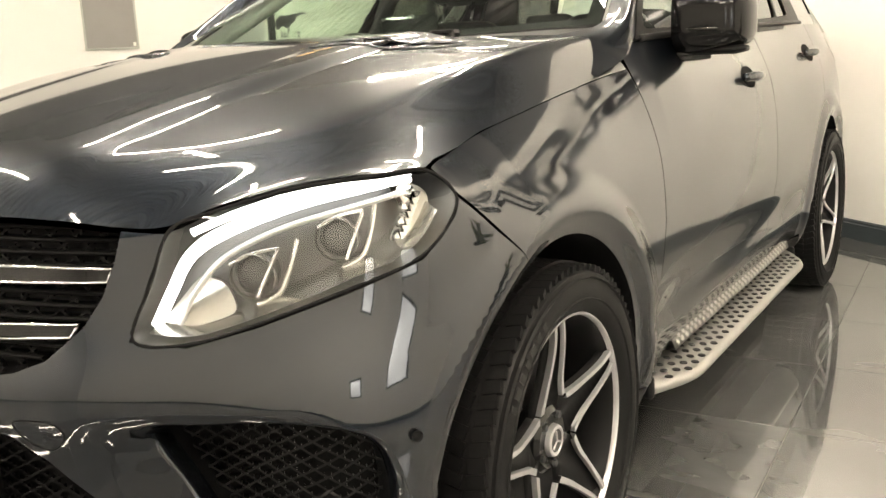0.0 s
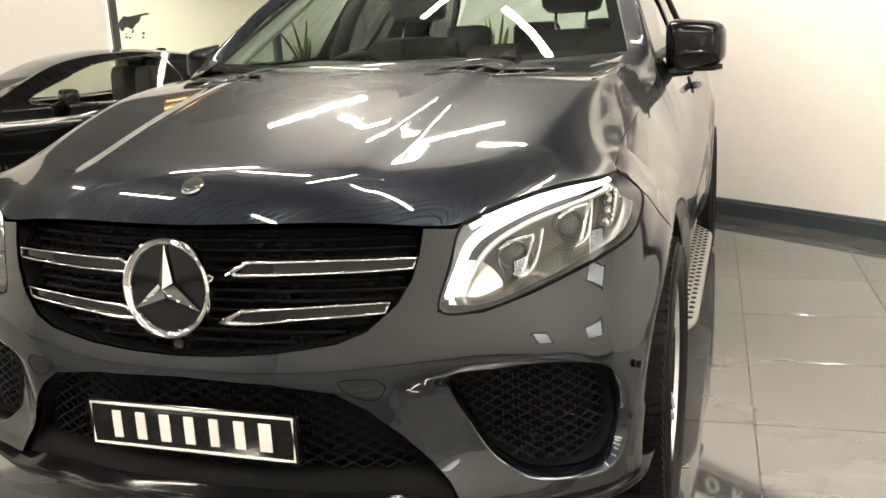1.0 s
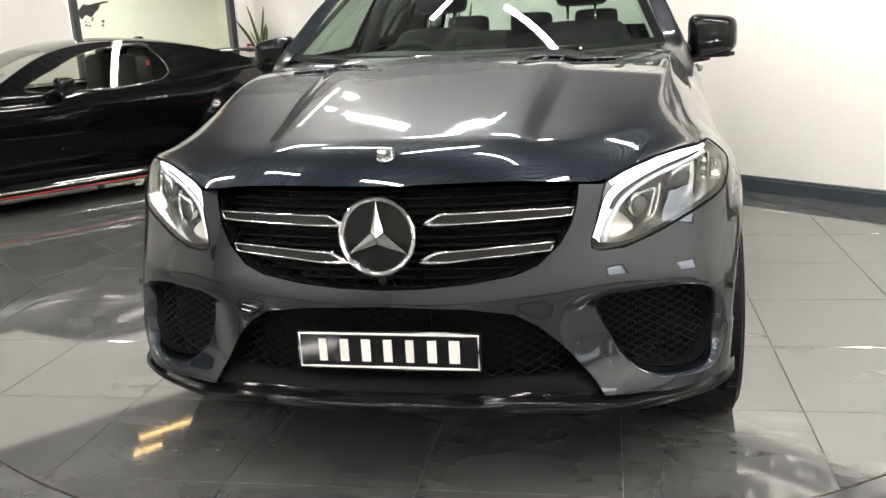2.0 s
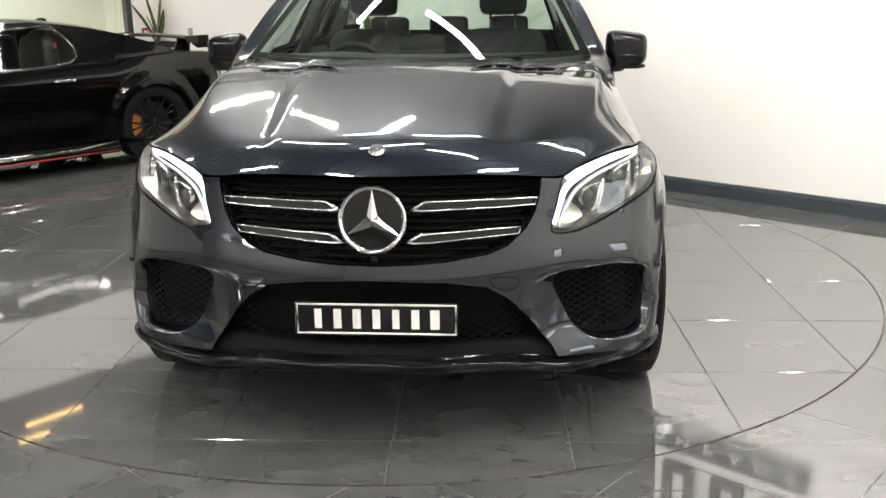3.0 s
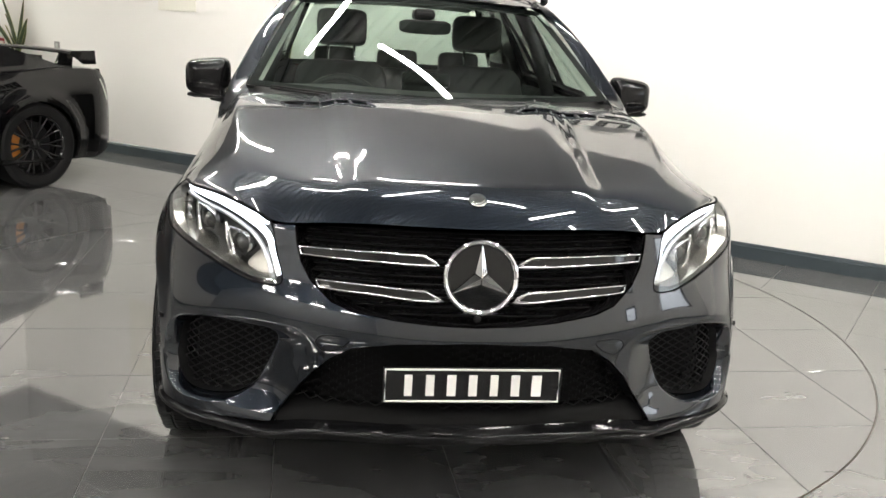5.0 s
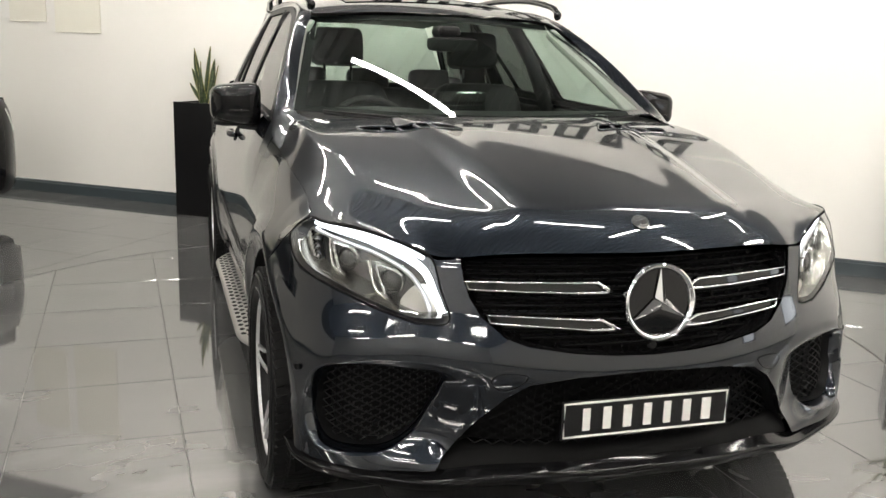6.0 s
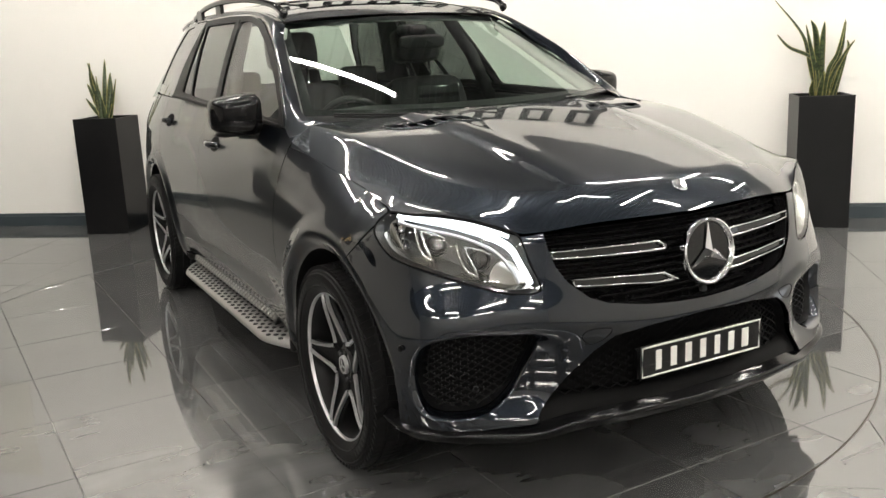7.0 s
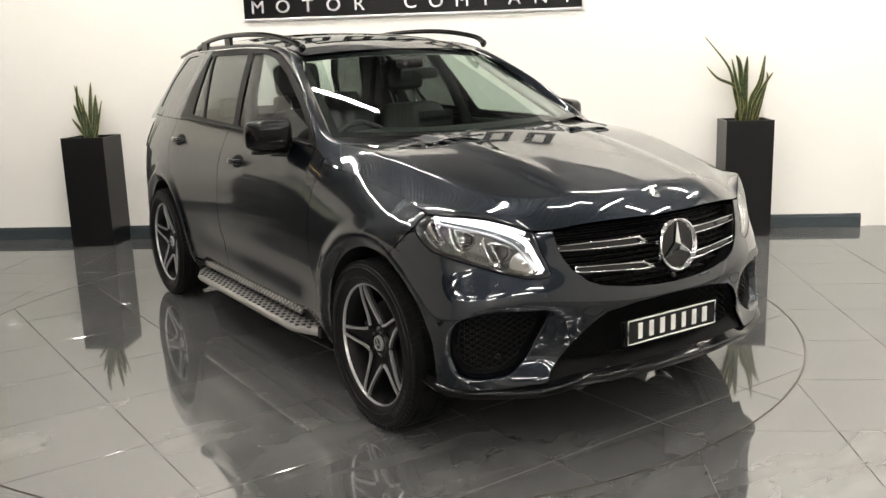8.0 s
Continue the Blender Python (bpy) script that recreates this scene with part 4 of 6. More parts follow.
# roof skin and the pillars that carry it
roof_edge = spl([2.10, 2.26, 2.6, 3.0, 3.5, 4.1, 4.55], [1.580, 1.618, 1.652, 1.668, 1.668, 1.650, 1.612])
roof_mid = spl([2.10, 2.26, 2.6, 3.0, 3.5, 4.1, 4.55], [1.602, 1.650, 1.702, 1.722, 1.724, 1.706, 1.668])
y_, u_ = np.linspace(2.125, 4.52, 60), np.linspace(-1, 1, 41)
Y, Uu = np.meshgrid(y_, u_, indexing="ij")
Y = Y - .24 * Uu ** 2 * sm(3.6, 4.52, Y)
part("roof", grid_mesh("roof", np.stack([Uu * (.585 - .03 * sm(3.4, 4.5, Y)), Y, roof_edge(Y) + (roof_mid(Y) - roof_edge(Y)) * (1 - np.abs(Uu) ** 2.4)], -1)), PAINT, suv)
for x0, x1, y0, y1 in ((-.40, .40, 2.32, 2.95), (-.40, .40, 3.05, 3.75)):
    gx, gy = np.meshgrid(np.linspace(x0, x1, 20), np.linspace(y0, y1, 20), indexing="ij")
    part("roof_pane", grid_mesh("roof_pane", np.stack([gx, gy, roof_edge(gy) + (roof_mid(gy) - roof_edge(gy)) * (1 - np.abs(gx / .585) ** 2.4) + .004], -1)), GLOSS_BLACK, suv, "dark glass sunroof panel")
outer = smooth([(1.22, 1.078), (1.36, 1.113), (1.47, 1.167), (1.62, 1.279), (1.806, 1.400), (2.05, 1.510), (2.291, 1.596), (2.558, 1.636), (2.952, 1.647), (3.44, 1.642), (3.9, 1.636), (4.10, 1.614), (4.26, 1.592)], 8, False)
for side in (1, -1):
    po = np.stack([np.minimum(glasshouse_x(outer[:, 0], outer[:, 1]), np.interp(outer[:, 0], [1.22, 1.36, 1.47, 1.6], [.856, .866, .853, 2.0])), outer[:, 0], outer[:, 1]], 1)
    t = np.linspace(0, 1, len(po))
    foot_a, foot_b = hood_surf(np.array([.70, .735]), np.array([1.14, 1.285]), -.004)
    inner = smooth([tuple(foot_a), tuple(foot_b), (.768, 1.462, 1.204), (.735, 1.62, 1.275), (.690, 1.82, 1.395), (.636, 2.02, 1.512), (.594, 2.14, 1.583), (.583, 2.45, 1.642), (.585, 2.95, 1.668), (.583, 3.44, 1.668), (.57, 3.9, 1.658), (.560, 4.10, 1.642), (.553, 4.26, 1.622)], 8, False)
    rows = []
    for k in np.linspace(0, 1, 9):
        q = po * (1 - k) + inner * k
        lift = .030 * math.sin(math.pi * k) * np.interp(t, [0, .10, .19, .4, .6, 1], [.0, .25, .8, .9, .5, .4])
        q = q + lift[:, None] * np.array([.75, -.25, .6])
        rows.append(q * (side, 1, 1))
    part("roof_pillar", grid_mesh("roof_pillar", np.stack(rows)), PAINT, suv)
    rail = smooth([(.598, 2.10, 1.622), (.612, 2.22, 1.668), (.618, 2.60, 1.712), (.616, 3.1, 1.722), (.606, 3.50, 1.702), (.592, 3.78, 1.656)], 10, False) * (side, 1, 1)
    rr = np.interp(np.linspace(0, 1, len(rail)), [0, .08, .2, .8, .92, 1], [.024, .019, .015, .015, .018, .020])
    rail_ob = part("roof_rail", tube("roof_rail", rail, rr, 12, flat=.8), GLOSS_BLACK, suv, "gloss black roof rail")
    for yy, zz, ln in ((3.17, 1.690, .11), (3.60, 1.672, .12)):
        part("rail_foot", box(.022, ln, .06, (side * .604, yy, zz), .010), GLOSS_BLACK, rail_ob)
# tailgate glass and skin
gx, gv = np.meshgrid(np.linspace(-1, 1, 20), np.linspace(0, 1, 12), indexing="ij")
tail = np.stack([gx * (.78 - .24 * gv), 4.66 - .20 * gv - .22 * gx ** 2, 1.20 + .44 * gv - .03 * gx ** 2], -1)
pane = part("rear_window", grid_mesh("rear_window", tail), SIDE_GLASS, suv)
pane.visible_shadow = False

# cowl and wipers
xs = np.linspace(-.80, .80, 40)
cowl = np.stack([np.stack([xs, REAR_Y0 + REAR_DY * (xs / .86) ** 2 + a, np.full(40, z)], 1) for a, z in ((-.04, 1.160), (.03, 1.168), (.10, 1.174), (.20, 1.178))], 1)
part("cowl", grid_mesh("cowl", cowl), SATIN_BLACK, suv)
for x0, x1 in ((-.13, -.66), (.42, -.10)):
    pts = np.array([screen(np.array([x0 / .76 + (x1 - x0) / .76 * t]), np.array([-.035 + .035 * t]), -.004)[0] for t in np.linspace(0, 1, 14)])
    arm = part("wiper", tube("wiper", pts, np.linspace(.008, .004, 14), 8), SATIN_BLACK, suv)
    part("wiper_blade", tube("wiper_blade", pts[3:] + (0, -.004, -.010), .005, 6), RUBBER, arm)
    part("wiper_pivot", box(.075, .045, .032, tuple(pts[0] + (0, -.01, .010)), .010), GLOSS_BLACK, arm)


# headlights
def headlight(side):
    surf = side_shell(side)
    loop = smooth(LAMP, 6)
    lamp = part("headlight", skin("headlight", [loop], lambda a, b, d=0: surf(a, b, d + .095), .03, 0), LAMP_GREY, suv, "clear led headlight with lit light guide")
    p = dense(loop, .03)
    part("lamp_wall", grid_mesh("lamp_wall", np.stack([surf(p[:, 0], p[:, 1], d) for d in (.004, .03, .065, .098)]), False, True), LAMP_GREY, lamp)
    seal = surf(p[:, 0], p[:, 1], .002)
    part("lamp_seal", tube("lamp_seal", seal, .0035, 6, True), MATT_BLACK, lamp)
    lens = part("lamp_lens", skin("lamp_lens", [loop], surf, .03, 0), LAMP_GLASS, lamp)
    lens.visible_shadow = False
    # light guide: along the brow, then down the inner edge
    brow = smooth([(1.085, .952), (.98, .943), (.86, .925), (.74, .892), (.668, .855), (.632, .80), (.603, .747)], 8, False)
    nrm = np.gradient(brow, axis=0)
    nrm = np.stack([-nrm[:, 1], nrm[:, 0]], 1) / np.linalg.norm(nrm, axis=1, keepdims=True)
    w = np.interp(np.linspace(0, 1, len(brow)), [0, .2, .6, 1], [.007, .009, .0105, .0100])[:, None]
    for off, sc, dp in ((0.0, 1.0, .028),):
        c = brow + nrm * off
        q = [surf((c + nrm * w * sc * k)[:, 0], (c + nrm * w * sc * k)[:, 1], np.full(len(c), dp) + e) for k, e in ((-1, .006), (-.6, 0), (.6, 0), (1, .006), (.6, .012), (-.6, .012))]
        part("light_guide", grid_mesh("light_guide", np.stack(q, 1), False, True), DRL, lamp, "glowing white daytime light guide")
    upper = smooth([(1.10, .958), (.99, .955), (.87, .942), (.75, .915), (.67, .888)], 8, False)
    part("light_guide_upper", tube("light_guide_upper", surf(upper[:, 0], upper[:, 1], .030), .0060, 8), DRL, lamp, "thin glowing upper light guide")
    trim = smooth([(1.07, .930), (.95, .912), (.82, .885), (.72, .845), (.665, .79), (.64, .745)], 8, False)
    part("lamp_trim", tube("lamp_trim", surf(trim[:, 0], trim[:, 1], .045), .0055, 8, flat=1.6), SILVER, lamp)
    # lower reflector floor, scalloped outer cluster
    floor_c = smooth([(.60, .742), (.68, .738), (.79, .765), (.92, .806), (1.04, .848), (1.10, .90)], 6, False)
    up = floor_c + np.array([(.010, .012)])
    q = np.stack([surf(floor_c[:, 0], floor_c[:, 1], .01), surf(up[:, 0], up[:, 1], .05), surf(up[:, 0], up[:, 1] + .004, .100)], 1)
    part("lamp_floor", grid_mesh("lamp_floor", q), REFLECTOR, lamp, "silver reflector shelf")
    for k in range(6):
        c = surf(np.array([1.075 - .012 * k]), np.array([.925 - .022 * k]), .040)[0]
        b = part("scallop", lathe("scallop", [(0, .0), (.004, .010), (.012, .013)], 14, "y"), CHROME, lamp)
        b.matrix_local = Matrix.Translation(c) @ Matrix.Rotation(radians(50 * side), 4, "Z")
    # crystal crescent at the outer edge and the pale panel by the grille
    ob_ = rounded([(1.122, .925), (1.085, .944), (1.045, .936), (1.070, .900), (1.025, .852), (1.05, .850), (1.105, .890)], .02)
    part("outer_bowl", skin("outer_bowl", [ob_], lambda a, b, d=0: surf(a, b, d + .046), .02, .02), BOWL, lamp, "pale satin reflector crescent")
    for k in range(7):
        t = k / 6
        tooth = rounded([(1.098 - .045 * t, .928 - .060 * t), (1.080 - .045 * t, .930 - .060 * t), (1.083 - .045 * t, .917 - .060 * t)], .002, 3)
        part("crystal_tooth", skin("crystal_tooth", [tooth], lambda a, b, d=0: surf(a, b, d + .036), .01, .008), LAMP_CHROME, lamp)
    ic = rounded([(.606, .746), (.66, .741), (.742, .760), (.715, .800), (.665, .812), (.640, .785)], .02)
    part("inner_reflector", skin("inner_reflector", [ic], lambda a, b, d=0: surf(a, b, d + .034 + .7 * (b - .74)), .02, .01), BOWL, lamp, "pale inner reflector panel")

    def strip(name, pts, width, depth):
        """A flat bright band that follows points of the lamp's face."""
        c = smooth(pts, 6, False)
        tg = np.gradient(c, axis=0)
        nr = np.stack([-tg[:, 1], tg[:, 0]], 1) / np.linalg.norm(tg, axis=1, keepdims=True) * width / 2
        q = [surf((c + nr * k)[:, 0], (c + nr * k)[:, 1], np.full(len(c), depth + e)) for k, e in ((-1, .006), (-.6, 0), (.6, 0), (1, .006), (0, .014))]
        return part(name, grid_mesh(name, np.stack(q, 1), False, True), LAMP_CHROME, lamp)

    for s0, z0, r in ((.770, .816, .033), (.925, .866, .031)):
        c = surf(np.array([s0]), np.array([z0]), .055)[0]
        m = Matrix.Translation(c) @ Matrix.Rotation(radians(28 * side), 4, "Z")
        bowl = part("projector_bezel", lathe("projector_bezel", [(-.014, r * 1.02), (-.020, r * 1.05), (-.022, r * 1.09), (-.018, r * 1.13), (-.004, r * 1.14)], 36, "y"), LAMP_CHROME, lamp, "bright projector ring")
        bowl.matrix_local = m
        ball = part("projector_lens", lathe("projector_lens", [(-.022, 0), (-.020, r * .4), (-.013, r * .75), (.0, r), (.02, r * 1.1)], 32, "y"), PROJECTOR, lamp, "clear projector lens")
        ball.matrix_local = m
        strip("projector_bracket", [(s0 + .078, z0 + .050), (s0 + .062, z0 + .008), (s0 + .040, z0 - .030), (s0 + .002, z0 - .046)], .012, .046)
        strip("projector_blade", [(s0 + .044, z0 + .040), (s0 + .026, z0 + .010), (s0 + .006, z0 - .030)], .008, .026)
        strip("projector_brow", [(s0 + .046, z0 + .042), (s0 + .0, z0 + .036), (s0 - .040, z0 + .020)], .006, .030)
    return lamp


for side in (1, -1):
    headlight(side)


# mirrors
def door_mirror(side):
    a, b = np.meshgrid(np.linspace(0, 2 * np.pi, 40, endpoint=False), np.linspace(-1, 1, 21), indexing="ij")
    e = .42
    f = lambda t: np.sign(t) * np.abs(t) ** e
    x = .100 * f(np.cos(b * np.pi / 2)) * f(np.cos(a))
    z = .082 * f(np.cos(b * np.pi / 2)) * f(np.sin(a)) * (1 - .14 * (x / .100))
    y = .112 * np.sign(b) * np.abs(np.sin(b * np.pi / 2)) ** .8 * np.where(b > 0, .55, 1.0)
    p = np.stack([x * side + side * .962, y + 1.795 + .03 * (x / .100), z + 1.203], -1).reshape(-1, 3)
    faces = [(i * 21 + j, (i + 1) % 40 * 21 + j, (i + 1) % 40 * 21 + j + 1, i * 21 + j + 1) for i in range(40) for j in range(20)]
    cap = part("door_mirror", make_mesh("door_mirror", p, faces), LIP_BLACK, suv, "gloss black door mirror")
    foot = smooth([(.95, 1.79, 1.118), (.91, 1.77, 1.116), (.86, 1.74, 1.118), (.81, 1.71, 1.13)], 6, False) * (side, 1, 1)
    part("mirror_foot", tube("mirror_foot", foot, np.linspace(.018, .026, len(foot)), 14, flat=.7), GLOSS_BLACK, cap)
    base = np.array([(side * t, 1.785, 1.124) for t in np.linspace(.83, 1.050, 8)])
    part("mirror_base", tube("mirror_base", base, np.interp(np.linspace(0, 1, 8), [0, .1, .9, 1], [.008, .014, .014, .008]), 16, flat=3.4), SATIN_BLACK, cap).scale = (1, 1, 1)
    ind = np.array([(side * x, 1.795 + .03 * (x - .962) / .100 - y, 1.180) for x, y in ((.90, .100), (.94, .109), (.98, .108), (1.02, .094), (1.050, .055))])
    part("mirror_indicator", tube("mirror_indicator", smooth(ind, 6, False), .006, 8), DARK_GLASS, cap)
    return cap


for side in (1, -1):
    door_mirror(side)

# door handles
for side in (1, -1):
    for sc, zc, door_name in ((3.02, 1.026, "front"), (4.06, 1.082, "rear")):
        surf = side_shell(side)
        cup = smooth([(sc - .10, zc + .004), (sc - .05, zc + .034), (sc + .03, zc + .032), (sc + .07, zc), (sc + .03, zc - .03), (sc - .05, zc - .028)], 5)
        hd = part("door_handle", skin("door_handle", [cup], lambda a, b, d=0, f=surf: f(a, b, d - .0015), .02, 0), MATT_BLACK, suv, "body coloured pull handle over a dark cup")
        grip = np.array([surf(np.array([sc - .105 + .21 * t]), np.array([zc + .004]), -.012 - .024 * math.sin(math.pi * t))[0] for t in np.linspace(0, 1, 14)])
        part("handle_grip", tube("handle_grip", grip, np.interp(np.linspace(0, 1, 14), [0, .2, .8, 1], [.012, .016, .016, .012]), 12, flat=.8), PAINT, hd)

# side steps
for side in (1, -1):
    ys = np.linspace(1.45, 3.16, 50)
    taper = np.minimum(sm(1.44, 1.66, ys), sm(3.17, 2.98, ys)) ** .6
    xo = .915 + .072 * taper
    xi = np.full(50, .858)
    ring = np.stack([np.stack([x, ys, z], 1) for x, z in ((xi, np.full(50, .290)), (xo - .02, np.full(50, .272)), (xo - .005, np.full(50, .264)), (xo, np.full(50, .252)), (xo - .006, np.full(50, .240)), (xi, np.full(50, .236)))], 1) * (side, 1, 1)
    me = grid_mesh("side_step", ring, False, True)
    st = part("side_step", me, STEP_METAL, suv, "aluminium side step with black rubber studs")
    for y0, y1 in ((1.425, 1.452), (3.158, 3.185)):
        part("step_cap", box(.062, y1 - y0, .062, (side * .886, (y0 + y1) / 2, .262), .010), SATIN_BLACK, st, "black plastic step end")
    for xx, n0 in ((.888, 0), (.912, 1), (.936, 0), (.960, 1)):
        for k in range(26):
            yy = 1.50 + k * .061 + n0 * .03
            tp = float(np.minimum(sm(1.39, 1.60, yy), sm(3.17, 2.98, yy)) ** .6)
            if yy > 3.10 or xx > .915 + .072 * tp - .022:
                continue
            if k == 0 and n0 == 0 and xx == .888:
                stud_me = lathe("stud", [(.004, .0), (.0035, .0100), (.0, .0120)], 10, "z")
                stud_me.materials.append(STUD_RUBBER)
                pale_me = stud_me.copy()
                pale_me.materials[0] = STEP_METAL
            ob = new("stud", stud_me)
            ob.parent = st
            ob.location = (side * xx, yy, .2795 - .135 * (xx - .888) + .0035)
    p = np.stack([np.stack([np.full(40, x), np.linspace(1.64, 3.10, 40), np.full(40, z)], 1) for x, z in ((.908, .305), (.892, .350), (.880, .354), (.880, .300))], 1) * (side, 1, 1)
    up = part("step_tread", grid_mesh("step_tread", p, False, True), TREAD_METAL, st, "narrow studded sill tread")
    for k in range(34):
        for row in (0, 1):
            ob = new("stud", pale_me)
            ob.parent = up
            t = .32 + .36 * row
            ob.matrix_local = Matrix.Translation((side * (.909 - .016 * t), 1.67 + k * .0415 + row * .0205, .305 + .045 * t)) @ Matrix.Rotation(radians(64 * side), 4, "Y") @ Matrix.Scale(.8, 4)


# wheels
def twin_spoke_wheel():
    """A wheel on the axis x, its face towards +x."""
    w = new("wheel")
    prof = [(-.105, .266), (-.114, .29), (-.119, .318), (-.110, .347), (-.092, .360), (-.04, .3645), (.04, .3645), (.092, .360), (.110, .347), (.119, .318), (.116, .292), (.106, .273), (.098, .2665)]
    part("tyre", lathe("tyre", prof, 96, "x"), RUBBER, w, "black low profile tyre")
    blocks = bmesh.new()
    for k in range(84):
        a = 2 * math.pi * k / 84
        for xc, wd, tilt in ((-.088, .036, .25), (-.042, .040, -.2), (.0, .034, .2), (.042, .040, -.2), (.088, .036, .25)):
            m = Matrix.Rotation(a, 4, "X") @ Matrix.Translation((xc, 0, .3615 - (.0035 if abs(xc) > .08 else 0))) @ Matrix.Rotation(tilt, 4, "Z")
            r = bmesh.ops.create_cube(blocks, size=1.0)
            bmesh.ops.transform(blocks, matrix=m @ Matrix.Diagonal((wd, .0243, .012, 1)), verts=r["verts"])
    part("tread", blocks, RUBBER, w)
    for r_ in (.338, .296):
        part("sidewall_rib", lathe("sidewall_rib", [(.1150, r_ - .003), (.1200, r_), (.1150, r_ + .003)], 72, "x"), RUBBER, w)
    for a0 in (20, 200):
        for k in range(7):
            bar = part("sidewall_bar", box(.004, .013 + .004 * (k % 3), .020, (.1175, 0, .316), .001), SIDEWALL, w)
            bar.matrix_local = Matrix.Rotation(radians(a0 + 5.2 * k), 4, "X")
    rimp = [(-.10, .266), (-.098, .254), (-.08, .244), (.05, .244), (.082, .255), (.090, .2600)]
    part("rim_barrel", lathe("rim_barrel", rimp, 72, "x"), SATIN_BLACK, w)
    part("rim_lip", lathe("rim_lip", [(.088, .2590), (.097, .2600), (.100, .2625), (.100, .2655), (.096, .2680), (.084, .2688)], 96, "x"), SILVER, w, "machined silver rim edge")
    for k in range(5):
        a0 = math.pi / 2 + 2 * math.pi * k / 5

        def at(r, t, h):
            return (h, r * math.cos(a0) - t * math.sin(a0), r * math.sin(a0) + t * math.cos(a0))
        rs = np.linspace(.05, .260, 14)
        dish = lambda r: .066 + .029 * sm(.05, .25, r)
        wd = lambda r: np.interp(r, [.05, .080, .12, .16, .21, .26], [.034, .056, .042, .034, .0265, .022])
        p = np.array([[at(r, -wd(r), dish(r) - .03), at(r, -wd(r) * .95, dish(r) - .010), at(r, 0, dish(r) - .022), at(r, wd(r) * .95, dish(r) - .010), at(r, wd(r), dish(r) - .03)] for r in rs])
        sp = part("spoke", grid_mesh("spoke", p), SATIN_BLACK, w, "black spoke with machined silver edges")
        for sg in (-1, 1):
            q = np.array([[at(r, sg * (wd(r) + .001), dish(r) - .012), at(r, sg * (wd(r) + .001), dish(r)), at(r, sg * (wd(r) - .0085 - .004 * sm(.16, .09, r)), dish(r) + .001), at(r, sg * (wd(r) - .0098 - .004 * sm(.16, .09, r)), dish(r) - .008)] for r in np.linspace(.081, .261, 14)])
            part("spoke_edge", grid_mesh("spoke_edge", q, False, False, True), SILVER, sp)
    part("hub", lathe("hub", [(.03, .075), (.052, .070), (.060, .058), (.058, .040), (.060, .036)], 40, "x"), GLOSS_BLACK, w)
    cap = part("hub_cap", lathe("hub_cap", [(.070, .024), (.072, .027), (.070, .032), (.060, .0345), (.05, .035)], 36, "x"), SILVER, w, "round silver hub cap")
    part("cap_disc", lathe("cap_disc", [(.0705, 0), (.0700, .018), (.0690, .025)], 30, "x"), FRAME_DARK, cap, "dark centre of the cap")
    for k in range(3):
        arm = part("cap_arm", box(.003, .004, .021, (.0712, 0, .0115), .001), SILVER, cap)
        arm.matrix_local = Matrix.Rotation(2 * math.pi * k / 3, 4, "X")
    for k in range(5):
        a = math.pi / 2 + 2 * math.pi * (k + .5) / 5
        b = part("wheel_bolt", lathe("wheel_bolt", [(.066, 0), (.066, .008), (.05, .009)], 6, "x"), FRAME_DARK, w)
        b.matrix_local = Matrix.Translation((0, .053 * math.cos(a), .053 * math.sin(a)))
    part("brake_disc", lathe("brake_disc", [(.0, .06), (.0, .178), (-.03, .178), (-.03, .06)], 56, "x"), DISC_STEEL, w)
    part("brake_caliper", lathe("brake_caliper", [(.022, .125), (.026, .16), (.02, .205), (-.05, .205), (-.05, .125)], 14, "x", (radians(150), radians(215))), FRAME_DARK, w)
    return w


wheel = twin_spoke_wheel()
wheel.parent = suv
wheel.matrix_local = pose(.860, HUBS[0], .366, 0, 0, 0) @ Matrix.Rotation(radians(6), 4, "X")
for x, y, turn, roll in ((-.860, HUBS[0], 180, 17), (.850, HUBS[1], 0, 31), (-.850, HUBS[1], 180, 2)):
    copy_thing(wheel, pose(x, y, .366, 0, 0, turn) @ Matrix.Rotation(radians(roll), 4, "X"))

# underbody and cabin
part("underbody", box(1.50, 3.9, .10, (0, 2.45, .25), .03), MATT_BLACK, suv)
part("engine_bay", box(1.30, .55, .38, (0, .62, .66), .05), MATT_BLACK, suv)
part("cabin_floor", box(1.56, 2.9, .30, (0, 3.0, .48), .04), MATT_BLACK, suv)
for side in (1, -1):
    part("door_card", box(.05, 1.9, .55, (side * .80, 2.4, .88), .02), LEATHER, suv)
    part("pillar_trim", tube("pillar_trim", smooth([(side * .752, 1.55, 1.19), (side * .675, 1.87, 1.365), (side * .592, 2.15, 1.535)], 8, False), .030, 10), LIGHT_TRIM, suv, "pale grey windscreen pillar trim")
    part("centre_pillar_trim", tube("centre_pillar_trim", np.array([(side * .77, 2.52, 1.10), (side * .70, 2.62, 1.38), (side * .60, 2.72, 1.60)]), .038, 10), LEATHER, suv)
gx, gy = np.meshgrid(np.linspace(-.55, .55, 12), np.linspace(2.16, 4.3, 16), indexing="ij")
part("headliner", grid_mesh("headliner", np.stack([gx, gy, roof_edge(gy) - .045 + .02 * (1 - (gx / .55) ** 2)], -1)), HEADLINER, suv)
dash = smooth([(1.30, 1.172), (1.48, 1.195), (1.62, 1.192), (1.72, 1.155), (1.76, 1.05), (1.74, .80), (1.66, .62)], 6, False)
xs = np.linspace(-.74, .74, 30)
p = np.stack([np.stack([np.full(len(dash), x), dash[:, 0] + .12 * (x / .74) ** 2, dash[:, 1] + .012 * math.exp(-((x + .38) / .16) ** 2)], 1) for x in xs])
part("dashboard", grid_mesh("dashboard", p), LEATHER, suv, "dark leather dashboard")
